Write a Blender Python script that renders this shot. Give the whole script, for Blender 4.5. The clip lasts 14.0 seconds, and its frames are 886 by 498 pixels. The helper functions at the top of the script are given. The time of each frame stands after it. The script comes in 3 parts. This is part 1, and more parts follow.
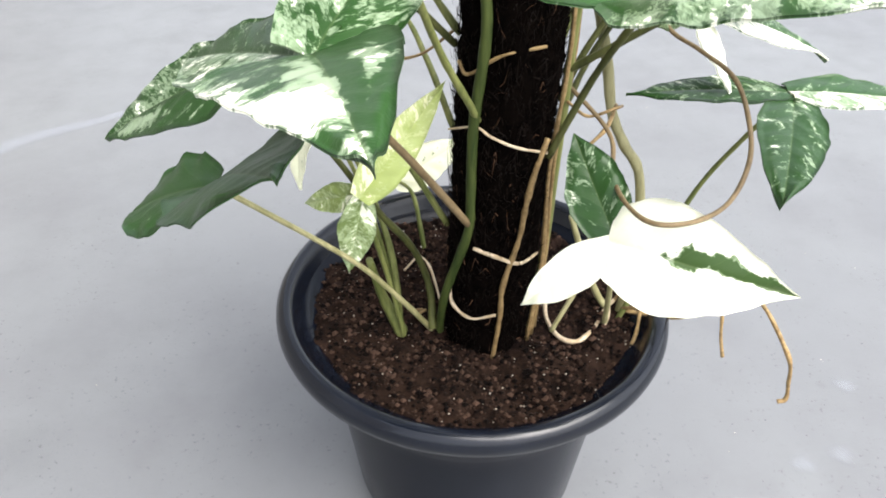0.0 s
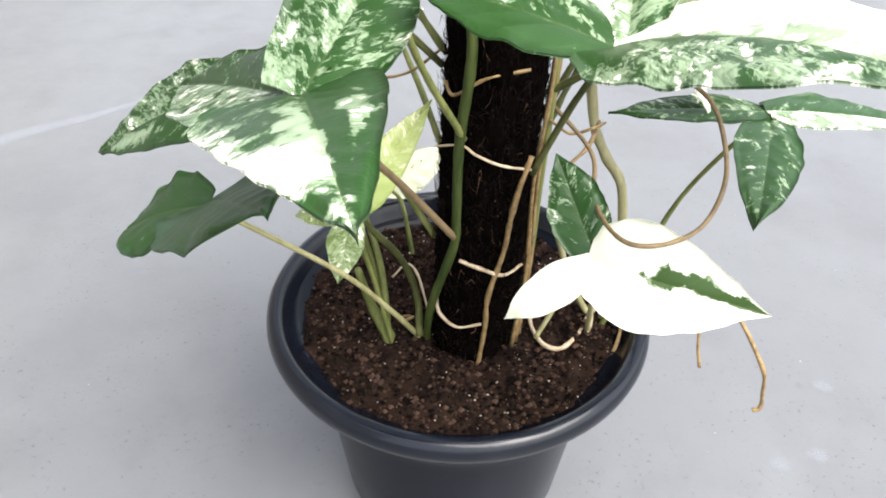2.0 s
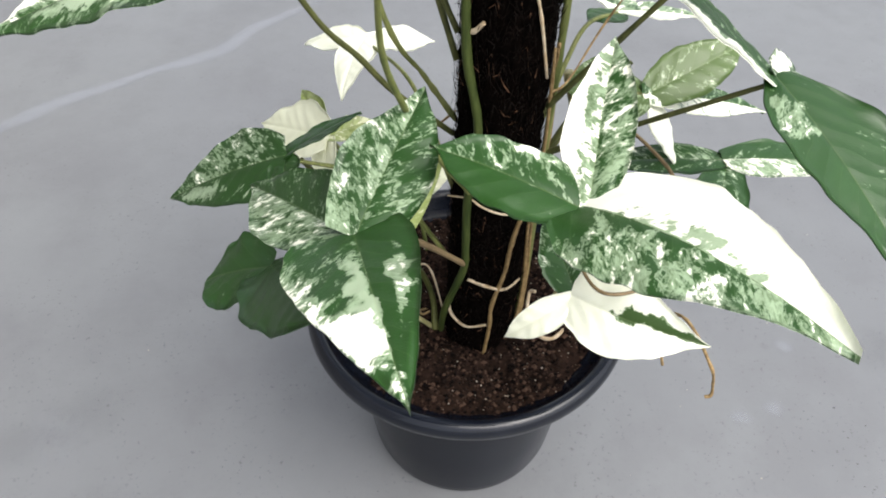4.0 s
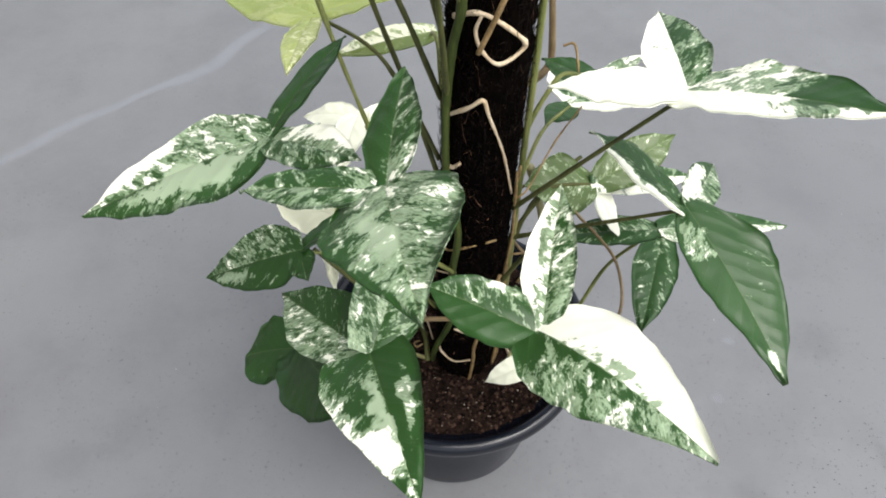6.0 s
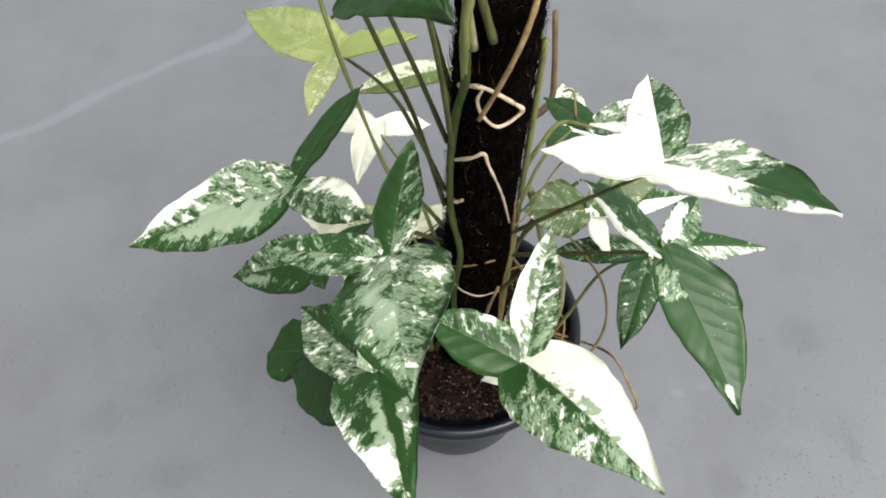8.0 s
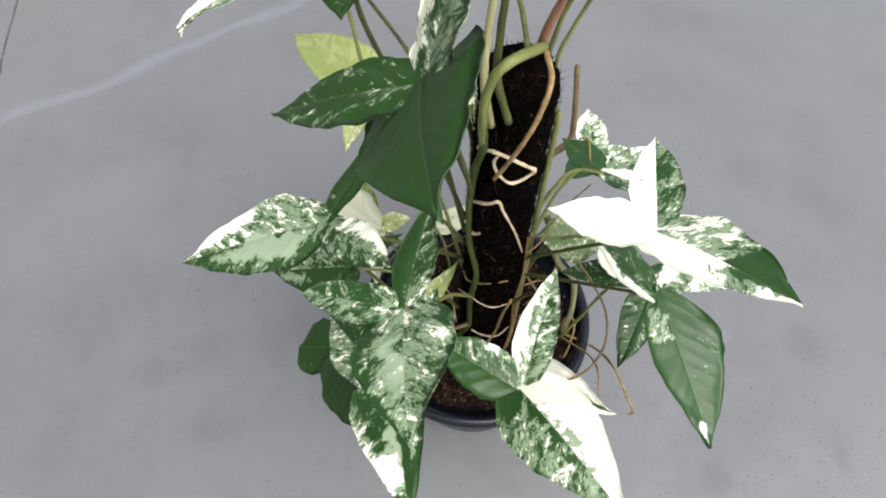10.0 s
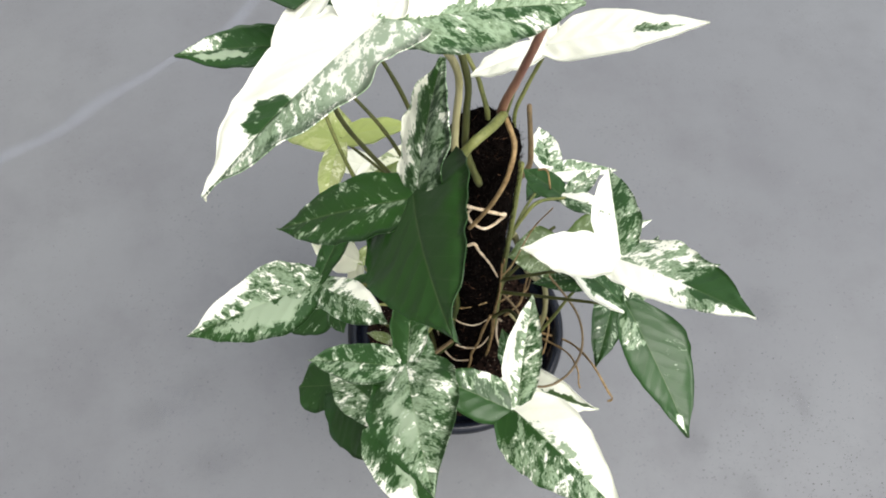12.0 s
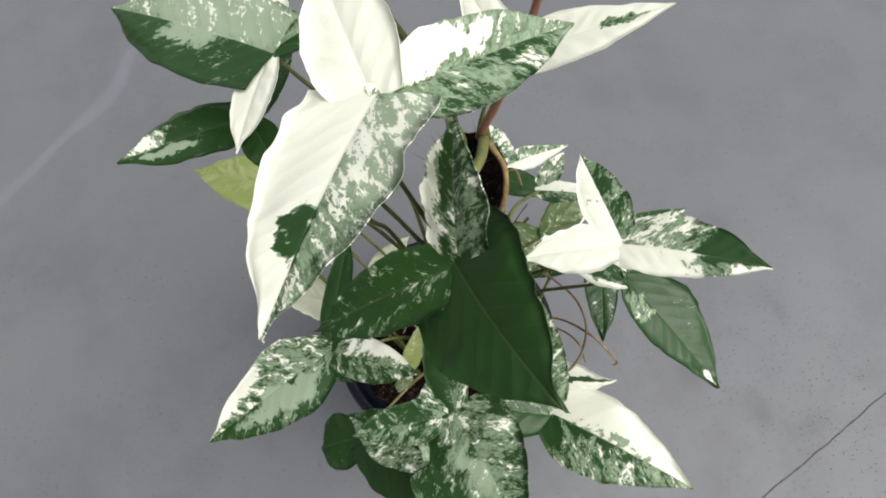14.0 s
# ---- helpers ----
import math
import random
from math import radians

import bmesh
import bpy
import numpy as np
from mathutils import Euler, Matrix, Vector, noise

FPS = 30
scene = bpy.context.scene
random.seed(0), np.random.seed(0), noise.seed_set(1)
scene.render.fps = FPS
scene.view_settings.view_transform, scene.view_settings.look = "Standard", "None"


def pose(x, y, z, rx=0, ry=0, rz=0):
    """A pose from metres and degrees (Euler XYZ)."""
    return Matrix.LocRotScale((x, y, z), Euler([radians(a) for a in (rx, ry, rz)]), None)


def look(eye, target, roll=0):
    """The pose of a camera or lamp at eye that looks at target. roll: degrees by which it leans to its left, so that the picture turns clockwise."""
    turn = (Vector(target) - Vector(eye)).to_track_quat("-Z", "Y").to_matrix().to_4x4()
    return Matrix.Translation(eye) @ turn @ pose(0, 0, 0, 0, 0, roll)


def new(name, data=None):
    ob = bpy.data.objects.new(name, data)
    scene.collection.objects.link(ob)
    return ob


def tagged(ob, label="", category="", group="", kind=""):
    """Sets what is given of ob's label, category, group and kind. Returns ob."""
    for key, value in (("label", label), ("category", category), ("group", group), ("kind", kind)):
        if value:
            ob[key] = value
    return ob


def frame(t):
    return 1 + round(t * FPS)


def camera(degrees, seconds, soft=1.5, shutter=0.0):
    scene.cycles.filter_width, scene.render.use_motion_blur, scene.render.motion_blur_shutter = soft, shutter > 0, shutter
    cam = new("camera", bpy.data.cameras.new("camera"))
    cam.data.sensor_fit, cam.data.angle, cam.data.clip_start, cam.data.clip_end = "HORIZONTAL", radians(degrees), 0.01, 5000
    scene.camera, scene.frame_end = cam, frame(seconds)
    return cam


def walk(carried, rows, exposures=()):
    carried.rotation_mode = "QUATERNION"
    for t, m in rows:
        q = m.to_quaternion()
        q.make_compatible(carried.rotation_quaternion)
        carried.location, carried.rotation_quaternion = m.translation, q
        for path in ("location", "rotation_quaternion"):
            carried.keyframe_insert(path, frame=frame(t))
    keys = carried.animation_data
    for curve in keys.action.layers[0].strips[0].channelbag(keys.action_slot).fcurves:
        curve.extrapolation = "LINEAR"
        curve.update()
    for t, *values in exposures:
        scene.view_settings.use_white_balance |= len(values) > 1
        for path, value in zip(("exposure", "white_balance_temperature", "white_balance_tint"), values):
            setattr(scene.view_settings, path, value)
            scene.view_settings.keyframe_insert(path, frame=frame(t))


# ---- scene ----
cam = camera(60.8, 14.0, soft=1.85)
PATH = [
    (0.0, -0.0235, -0.3864, 0.5097, 52.67, -0.34, -0.35),
    (0.5, -0.0220, -0.3856, 0.5047, 52.69, -0.40, -0.25),
    (1.0, -0.0227, -0.3851, 0.4996, 52.95, -0.53, -0.50),
    (1.5, -0.0257, -0.3814, 0.5052, 52.91, -0.81, -0.36),
    (2.0, -0.0212, -0.3867, 0.5272, 51.76, -0.97, -0.73),
    (2.5, -0.0197, -0.3892, 0.5565, 50.50, -0.43, -0.43),
    (3.0, -0.0246, -0.3899, 0.5922, 49.14, -0.43, -0.51),
    (3.5, -0.0257, -0.4014, 0.6163, 46.63, -0.33, -0.38),
    (6.0, -0.0294, -0.4073, 0.7902, 39.69, 0.35, -3.27),
    (6.5, -0.0247, -0.4068, 0.8137, 38.60, 0.14, -2.64),
    (7.0, -0.0272, -0.4066, 0.8366, 36.57, 0.31, -2.07),
    (7.5, -0.0219, -0.4035, 0.8564, 35.33, 0.35, -1.30),
    (8.0, -0.0175, -0.3934, 0.8729, 34.94, 0.15, -0.68),
    (10.5, -0.0001, -0.3652, 0.9774, 28.88, 0.72, 4.68),
    (11.0, -0.0069, -0.3635, 0.9945, 28.07, 1.58, 1.37),
    (11.5, -0.0111, -0.3553, 1.0218, 27.83, 0.86, -0.34),
    (12.0, -0.0210, -0.3395, 1.0274, 27.66, 1.07, -3.76),
    (12.5, -0.0405, -0.3235, 1.0239, 27.11, 0.98, -8.46),
    (13.0, -0.0600, -0.3056, 1.0346, 25.88, 0.44, -11.82),
    (13.5, -0.0750, -0.3029, 1.0283, 26.07, 0.80, -13.61),
    (14.0, -0.0690, -0.2843, 1.0343, 25.24, 2.56, -20.57),
]
EXPOSURES = [(0.0, 1.81), (1.5, 1.83), (2.0, 1.84), (2.5, 1.77), (3.0, 1.46), (3.5, 1.30), (6.0, 1.02), (8.0, 0.97), (11.0, 0.99), (12.5, 0.77), (13.0, 0.63), (13.5, 0.59), (14.0, 0.45)]
walk(cam, [(t, pose(x, y, z, rx, ry, rz)) for t, x, y, z, rx, ry, rz in PATH], EXPOSURES)

# ---- sky and light: bright overcast ----
world = bpy.data.worlds.new("world")
scene.world = world
world.use_nodes = True
wn, wl = world.node_tree.nodes, world.node_tree.links
wn.clear()
sky = wn.new("ShaderNodeTexSky")
sky.sky_type = "NISHITA"
sky.sun_disc = False
sky.sun_elevation = radians(58)
sky.sun_rotation = radians(135)
sky.air_density, sky.dust_density, sky.ozone_density = 1.0, 4.0, 1.0
hsv = wn.new("ShaderNodeHueSaturation")
hsv.inputs["Saturation"].default_value = 0.35
bg = wn.new("ShaderNodeBackground")
bg.inputs["Strength"].default_value = 0.15
wo = wn.new("ShaderNodeOutputWorld")
wl.new(sky.outputs[0], hsv.inputs["Color"])
wl.new(hsv.outputs[0], bg.inputs["Color"])
wl.new(bg.outputs[0], wo.inputs["Surface"])

sun = bpy.data.lights.new("sun", "SUN")
sun.energy, sun.angle, sun.color = 1.3, radians(55), (1.0, 0.97, 0.93)
sun_ob = new("sun", sun)
sun_ob.matrix_world = look((0.9, -0.9, 2.2), (0, 0, 0))


# ---- materials ----
class Mat:
    """A small node material builder."""

    def __init__(self, name):
        self.m = bpy.data.materials.new(name)
        self.m.use_nodes = True
        self.n, self.l = self.m.node_tree.nodes, self.m.node_tree.links
        self.n.clear()
        self.out = self.n.new("ShaderNodeOutputMaterial")

    def node(self, kind, **values):
        nd = self.n.new(kind)
        for k, v in values.items():
            nd.inputs[k.replace("_", " ")].default_value = v
        return nd

    def link(self, a, b):
        self.l.new(a, b)

    def noise(self, scale, detail=4.0, rough=0.6, vec=None):
        nd = self.n.new("ShaderNodeTexNoise")
        nd.inputs["Scale"].default_value = scale
        nd.inputs["Detail"].default_value = detail
        nd.inputs["Roughness"].default_value = rough
        if vec is not None:
            self.link(vec, nd.inputs["Vector"])
        return nd.outputs["Fac"]

    def math(self, op, a, b=None, c=None):
        nd = self.n.new("ShaderNodeMath")
        nd.operation = op
        for i, v in enumerate((a, b, c)):
            if v is None:
                continue
            if isinstance(v, (int, float)):
                nd.inputs[i].default_value = v
            else:
                self.link(v, nd.inputs[i])
        return nd.outputs[0]

    def step(self, v, lo, hi):
        nd = self.n.new("ShaderNodeMapRange")
        nd.interpolation_type = "SMOOTHSTEP"
        nd.inputs["From Min"].default_value = lo
        nd.inputs["From Max"].default_value = hi
        self.link(v, nd.inputs["Value"])
        return nd.outputs[0]

    def mix(self, fac, a, b):
        nd = self.n.new("ShaderNodeMix")
        nd.data_type = "RGBA"
        for sock, v in ((nd.inputs[0], fac), (nd.inputs[6], a), (nd.inputs[7], b)):
            if isinstance(v, tuple):
                sock.default_value = (*v, 1)
            elif isinstance(v, (int, float)):
                sock.default_value = v
            else:
                self.link(v, sock)
        return nd.outputs[2]

    def bump(self, height, strength, distance):
        nd = self.n.new("ShaderNodeBump")
        nd.inputs["Strength"].default_value = strength
        nd.inputs["Distance"].default_value = distance
        self.link(height, nd.inputs["Height"])
        return nd.outputs[0]

    def principled(self, color, rough=0.5, spec=0.5, normal=None):
        nd = self.n.new("ShaderNodeBsdfPrincipled")
        for key, v in (("Base Color", color), ("Roughness", rough), ("Specular IOR Level", spec)):
            if isinstance(v, tuple):
                nd.inputs[key].default_value = (*v, 1)
            elif isinstance(v, (int, float)):
                nd.inputs[key].default_value = v
            else:
                self.link(v, nd.inputs[key])
        if normal is not None:
            self.link(normal, nd.inputs["Normal"])
        return nd

    def done(self, shader):
        self.link(shader.outputs[0], self.out.inputs["Surface"])
        return self.m

    def coords(self, which="Object"):
        return self.n.new("ShaderNodeTexCoord").outputs[which]

    def scaled(self, vec, sx, sy, sz, offset=None):
        nd = self.n.new("ShaderNodeMapping")
        nd.inputs["Scale"].default_value = (sx, sy, sz)
        self.link(vec, nd.inputs["Vector"])
        if offset is not None:
            self.link(offset, nd.inputs["Location"])
        return nd.outputs[0]


def leaf_material(name, green, mid, cream, rough, spec):
    """Variegated blade: dark green, grey-green and cream blotches drawn out along the side veins."""
    k = Mat(name)
    uv = k.n.new("ShaderNodeUVMap")
    uv.uv_map = "vein"
    place = k.n.new("ShaderNodeSeparateXYZ")
    k.link(uv.outputs[0], place.inputs[0])
    rnd = k.n.new("ShaderNodeObjectInfo").outputs["Random"]
    far = k.math("MULTIPLY", rnd, 37.0)

    along = k.n.new("ShaderNodeCombineXYZ")
    k.link(k.math("MULTIPLY_ADD", place.outputs[1], 0.35, place.outputs[0]), along.inputs[0])
    k.link(place.outputs[1], along.inputs[1])

    def blotch(sx, sy, shift, detail, rough, swirl):
        nd = k.n.new("ShaderNodeTexNoise")
        for key, v in (("Scale", 1.0), ("Detail", detail), ("Roughness", rough), ("Distortion", swirl)):
            nd.inputs[key].default_value = v
        k.link(k.scaled(along.outputs[0], sx, sy, 1, k.math("ADD", far, shift)), nd.inputs["Vector"])
        return nd.outputs["Fac"]

    def spread(v, gain):
        return k.math("MULTIPLY_ADD", v, gain, 0.5 - 0.5 * gain)

    coarse, small = blotch(98, 78, 0.0, 3.0, 0.55, 0.8), blotch(390, 270, 5.1, 4.0, 0.66, 1.0)
    n1 = spread(k.math("ADD", k.math("MULTIPLY", coarse, 0.6), k.math("MULTIPLY", small, 0.4)), 2.9)
    coarse2, small2 = blotch(90, 70, 21.7, 3.0, 0.55, 0.8), blotch(290, 210, 13.9, 4.0, 0.66, 1.0)
    n2 = spread(k.math("ADD", k.math("MULTIPLY", coarse2, 0.6), k.math("MULTIPLY", small2, 0.4)), 3.0)
    big = blotch(45, 45, 2.2, 2.0, 0.5, 0.0)
    fine = blotch(1500, 500, 0.7, 3.0, 0.6, 0.0)

    def attribute(key):
        nd = k.n.new("ShaderNodeAttribute")
        nd.attribute_name = key
        return nd.outputs["Fac"]

    pale, grey, yellow = attribute("pale"), attribute("grey"), attribute("yellow")
    white = k.step(k.math("ADD", n1, k.math("MULTIPLY_ADD", pale, 1.12, -1.15)), -0.06, 0.08)
    g = k.math("ADD", k.math("MULTIPLY_ADD", pale, 1.4, -1.06), grey)
    mids = k.math("MAXIMUM", k.step(k.math("ADD", n2, g), -0.04, 0.10), k.math("MULTIPLY", k.step(k.math("ADD", n1, k.math("MULTIPLY_ADD", pale, 1.12, -0.92)), -0.05, 0.12), 0.75))
    base = k.mix(big, green, tuple(v * 1.5 for v in green))
    base = k.mix(k.math("MULTIPLY", fine, 0.25), base, tuple(v * 0.6 for v in green))
    base = k.mix(yellow, base, (0.44, 0.52, 0.16))
    midc = k.mix(k.step(small, 0.3, 0.62), tuple(v * w for v, w in zip(mid, (0.42, 0.5, 0.36))), tuple(v * 1.15 for v in mid))
    midc = k.mix(k.step(grey, 0.3, 0.7), midc, tuple(v * w for v, w in zip(mid, (1.36, 1.28, 1.36))))
    midc = k.mix(yellow, midc, (0.52, 0.57, 0.22))
    creamc = k.mix(yellow, cream, (0.74, 0.76, 0.42))
    creamc = k.mix(k.math("MULTIPLY", k.step(small, 0.4, 0.75), 0.2), creamc, tuple(v * w for v, w in zip(cream, (0.86, 0.9, 0.72))))
    col = k.mix(white, k.mix(mids, base, midc), creamc)
    # midrib and side veins
    rib = k.step(place.outputs[1], 0.0007, 0.0002)
    wave = k.math("ABSOLUTE", k.math("SINE", k.math("MULTIPLY_ADD", place.outputs[0], math.pi / 0.0125, k.math("MULTIPLY", big, 3.0))))
    vein = k.step(wave, 0.10, 0.0)
    col = k.mix(k.math("MULTIPLY", rib, 0.08), col, (0.36, 0.42, 0.2))
    col = k.mix(k.math("MULTIPLY", vein, 0.05), col, (0.3, 0.4, 0.18))
    height = k.math("ADD", k.math("MULTIPLY", fine, 0.35), k.math("MULTIPLY", wave, 0.5))
    nrm = k.bump(k.math("ADD", height, k.math("MULTIPLY", coarse, 0.6)), 0.35, 0.0011)
    body = k.principled(col, k.math("MULTIPLY_ADD", big, 0.25, rough - 0.12), spec, nrm)
    thin = k.node("ShaderNodeBsdfTranslucent")
    k.link(col, thin.inputs["Color"])
    mixer = k.n.new("ShaderNodeMixShader")
    mixer.inputs[0].default_value = 0.2
    k.link(body.outputs[0], mixer.inputs[1])
    k.link(thin.outputs[0], mixer.inputs[2])
    return k.done(mixer)


def mottled(name, dark, light, scale, rough, spec=0.4, stretch=(1, 1, 1), depth=0.0008, detail=5.0):
    k = Mat(name)
    vec = k.scaled(k.coords(), *stretch)
    n1, n2 = k.noise(scale, detail, 0.62, vec), k.noise(scale * 6, 3.0, 0.6, vec)
    both = k.math("ADD", k.math("MULTIPLY", n1, 0.65), k.math("MULTIPLY", n2, 0.35))
    col = k.mix(k.step(both, 0.32, 0.68), dark, light)
    return k.done(k.principled(col, k.math("MULTIPLY_ADD", n2, 0.25, rough - 0.12), spec, k.bump(both, 0.5, depth)))


LEAF_TOP = leaf_material("leaf_top", (0.016, 0.054, 0.009), (0.25, 0.335, 0.21), (0.91, 0.92, 0.79), 0.36, 0.42)
LEAF_UNDER = leaf_material("leaf_underside", (0.046, 0.085, 0.036), (0.2, 0.27, 0.17), (0.84, 0.86, 0.68), 0.55, 0.3)
PETIOLE = mottled("petiole_green", (0.075, 0.095, 0.025), (0.2, 0.21, 0.07), 60, 0.5, 0.25, (1, 1, 0.15))
PETIOLE_DARK = mottled("petiole_dark_green", (0.035, 0.042, 0.014), (0.10, 0.105, 0.035), 60, 0.55, 0.16, (1, 1, 0.15))
STEM = mottled("stem_dark_green", (0.014, 0.027, 0.006), (0.06, 0.077, 0.02), 60, 0.6, 0.14, (1, 1, 0.15))
PETIOLE_RED = mottled("petiole_reddish", (0.14, 0.055, 0.04), (0.27, 0.14, 0.085), 60, 0.45, 0.4, (1, 1, 0.2))
PETIOLE_BROWN = mottled("petiole_olive_brown", (0.10, 0.07, 0.035), (0.22, 0.16, 0.085), 60, 0.5, 0.25, (1, 1, 0.2))
PETIOLE_CREAM = mottled("petiole_cream", (0.2, 0.19, 0.08), (0.4, 0.37, 0.2), 60, 0.45, 0.4, (1, 1, 0.2))
ROOT = mottled("aerial_root", (0.13, 0.08, 0.03), (0.32, 0.22, 0.10), 140, 0.6, 0.3)
ROOT_PALE = mottled("aerial_root_pale", (0.4, 0.29, 0.17), (0.62, 0.52, 0.38), 140, 0.6, 0.3)
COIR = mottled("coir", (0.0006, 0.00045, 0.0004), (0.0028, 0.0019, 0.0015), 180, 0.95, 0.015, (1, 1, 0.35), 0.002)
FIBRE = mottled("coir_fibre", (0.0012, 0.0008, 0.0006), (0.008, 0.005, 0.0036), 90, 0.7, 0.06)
SOIL = mottled("soil", (0.003, 0.0016, 0.0012), (0.024, 0.0135, 0.0095), 60, 0.95, 0.08, (1, 1, 1), 0.003)


def crumb_material():
    """Each crumb of soil has its own shade, from near black to light brown."""
    k = Mat("soil_crumb")
    own = k.n.new("ShaderNodeNewGeometry").outputs["Random Per Island"]
    grain = k.noise(900, 3.0, 0.6, k.coords())
    col = k.mix(k.step(own, 0.3, 1.1), (0.003, 0.0018, 0.0014), (0.085, 0.050, 0.035))
    col = k.mix(k.math("MULTIPLY", grain, 0.5), col, (0.004, 0.0025, 0.002))
    return k.done(k.principled(col, 0.95, 0.08, k.bump(grain, 0.4, 0.0006)))


CRUMB = crumb_material()
HAIR = mottled("coir_hair", (0.03, 0.016, 0.009), (0.16, 0.085, 0.05), 60, 0.8, 0.15)
SPECK = mottled("floor_speck", (0.04, 0.04, 0.042), (0.13, 0.13, 0.135), 60, 0.9, 0.1)
GRIT = mottled("pale_grit", (0.25, 0.2, 0.15), (0.6, 0.55, 0.48), 90, 0.8, 0.3)


def pot_material(name, gloss):
    k = Mat(name)
    vec = k.coords()
    streaks = k.noise(30, 4.0, 0.6, k.scaled(vec, 1, 1, 0.12))
    dust = k.noise(9, 5.0, 0.65, vec)
    fine = k.noise(500, 3.0, 0.6, vec)
    col = k.mix(k.step(dust, 0.45, 0.8), (0.0042, 0.0057, 0.010), (0.010, 0.0125, 0.019))
    rough = k.math("ADD", k.math("MULTIPLY", streaks, 0.26), 0.06)
    return k.done(k.principled(col, rough, gloss, k.bump(fine, 0.12, 0.0004)))


def floor_material():
    k = Mat("grey_painted_concrete")
    vec = k.coords()
    clouds = k.noise(4.5, 6.0, 0.68, vec)
    big, mid, fine = k.noise(1.3, 4.0, 0.6, vec), k.noise(14, 5.0, 0.62, vec), k.noise(420, 4.0, 0.65, vec)
    scuff = k.step(k.noise(55, 6.0, 0.7, vec), 0.63, 0.78)
    col = k.mix(k.step(big, 0.3, 0.72), (0.129, 0.134, 0.141), (0.152, 0.159, 0.164))
    col = k.mix(k.math("MULTIPLY", k.step(mid, 0.45, 0.8), 0.35), col, (0.109, 0.112, 0.117))
    col = k.mix(k.math("MULTIPLY", k.step(clouds, 0.42, 0.7), 0.6), col, (0.108, 0.110, 0.117))
    col = k.mix(k.math("MULTIPLY", scuff, 0.5), col, (0.097, 0.097, 0.098))
    col = k.mix(k.math("MULTIPLY", fine, 0.14), col, (0.101, 0.101, 0.104))
    pits = k.math("MULTIPLY", k.step(k.noise(190, 3.0, 0.7, vec), 0.59, 0.68), k.step(k.noise(11, 4.0, 0.7, vec), 0.43, 0.58))
    col = k.mix(k.math("MULTIPLY", pits, 0.6), col, (0.055, 0.055, 0.058))
    height = k.math("ADD", k.math("MULTIPLY", fine, 0.35), k.math("SUBTRACT", mid, pits))
    return k.done(k.principled(col, k.math("MULTIPLY_ADD", mid, 0.25, 0.36), 0.5, k.bump(height, 0.25, 0.0012)))


def stain_material(name, color, strength, scale):
    """A thin, broken film on the floor, faded towards its edges by its own spread."""
    k = Mat(name)
    uv = k.n.new("ShaderNodeUVMap")
    uv.uv_map = "spread"
    edge = k.n.new("ShaderNodeSeparateXYZ")
    k.link(uv.outputs[0], edge.inputs[0])
    n = k.noise(scale, 5.0, 0.65, k.coords())
    cover = k.math("MULTIPLY", k.step(k.math("ADD", k.math("MULTIPLY", n, 0.8), edge.outputs[1]), 0.55, 1.25), strength)
    body = k.principled(color, 0.7, 0.2)
    clear = k.node("ShaderNodeBsdfTransparent")
    mixer = k.n.new("ShaderNodeMixShader")
    k.link(cover, mixer.inputs[0])
    k.link(clear.outputs[0], mixer.inputs[1])
    k.link(body.outputs[0], mixer.inputs[2])
    return k.done(mixer)


POT = pot_material("black_plastic", 0.11)
RIM = pot_material("black_plastic_rubbed", 0.36)
FLOOR = floor_material()
CHALK = stain_material("chalky_streak", (0.36, 0.385, 0.44), 0.19, 30)
PALE_SPOT = stain_material("pale_spot", (0.34, 0.36, 0.4), 0.2, 90)
JOINT = mottled("dark_joint", (0.045, 0.045, 0.045), (0.13, 0.13, 0.135), 150, 0.9, 0.1)


# ---- building helpers ----
def part(name, bm, material, parent=None, label="", smooth=True):
    me = bpy.data.meshes.new(name)
    bm.to_mesh(me)
    bm.free()
    for mt in material if isinstance(material, (list, tuple)) else [material]:
        me.materials.append(mt)
    if smooth:
        for f in me.polygons:
            f.use_smooth = True
    ob = new(name, me)
    if parent is not None:
        ob.parent = parent
    if label:
        tagged(ob, label)
    return ob


def spline(points, steps):
    """A smooth curve through the points."""
    p = [Vector(q) for q in points]
    if len(p) == 2:
        return [p[0].lerp(p[1], i / steps) for i in range(steps + 1)]
    p = [2 * p[0] - p[1], *p, 2 * p[-1] - p[-2]]
    out = []
    for i in range(1, len(p) - 2):
        a, b, c, d = p[i - 1 : i + 3]
        for s in range(steps):
            t = s / steps
            out.append(0.5 * (2 * b + (c - a) * t + (2 * a - 5 * b + 4 * c - d) * t * t + (3 * b - a - 3 * c + d) * t**3))
    out.append(p[-2])
    return out


def tube(bm, points, r0, r1, sides=8, steps=6, wobble=0.0):
    path = spline(points, steps)
    n, rings, side = len(path), [], Vector((0.31, 0.72, 0.62))
    for i, q in enumerate(path):
        ahead = (path[min(i + 1, n - 1)] - path[max(i - 1, 0)]).normalized()
        side = (side - ahead * side.dot(ahead)).normalized()
        up, t = ahead.cross(side), i / (n - 1)
        r = (r0 + (r1 - r0) * t) * (1 + wobble * noise.noise(q * 160))
        rings.append([bm.verts.new(q + (side * math.cos(a) + up * math.sin(a)) * r) for a in (2 * math.pi * j / sides for j in range(sides))])
    for a, b in zip(rings, rings[1:]):
        for j in range(sides):
            bm.faces.new((a[j], a[(j + 1) % sides], b[(j + 1) % sides], b[j]))
    bm.faces.new(rings[0][::-1])
    bm.faces.new(rings[-1])
    return bm


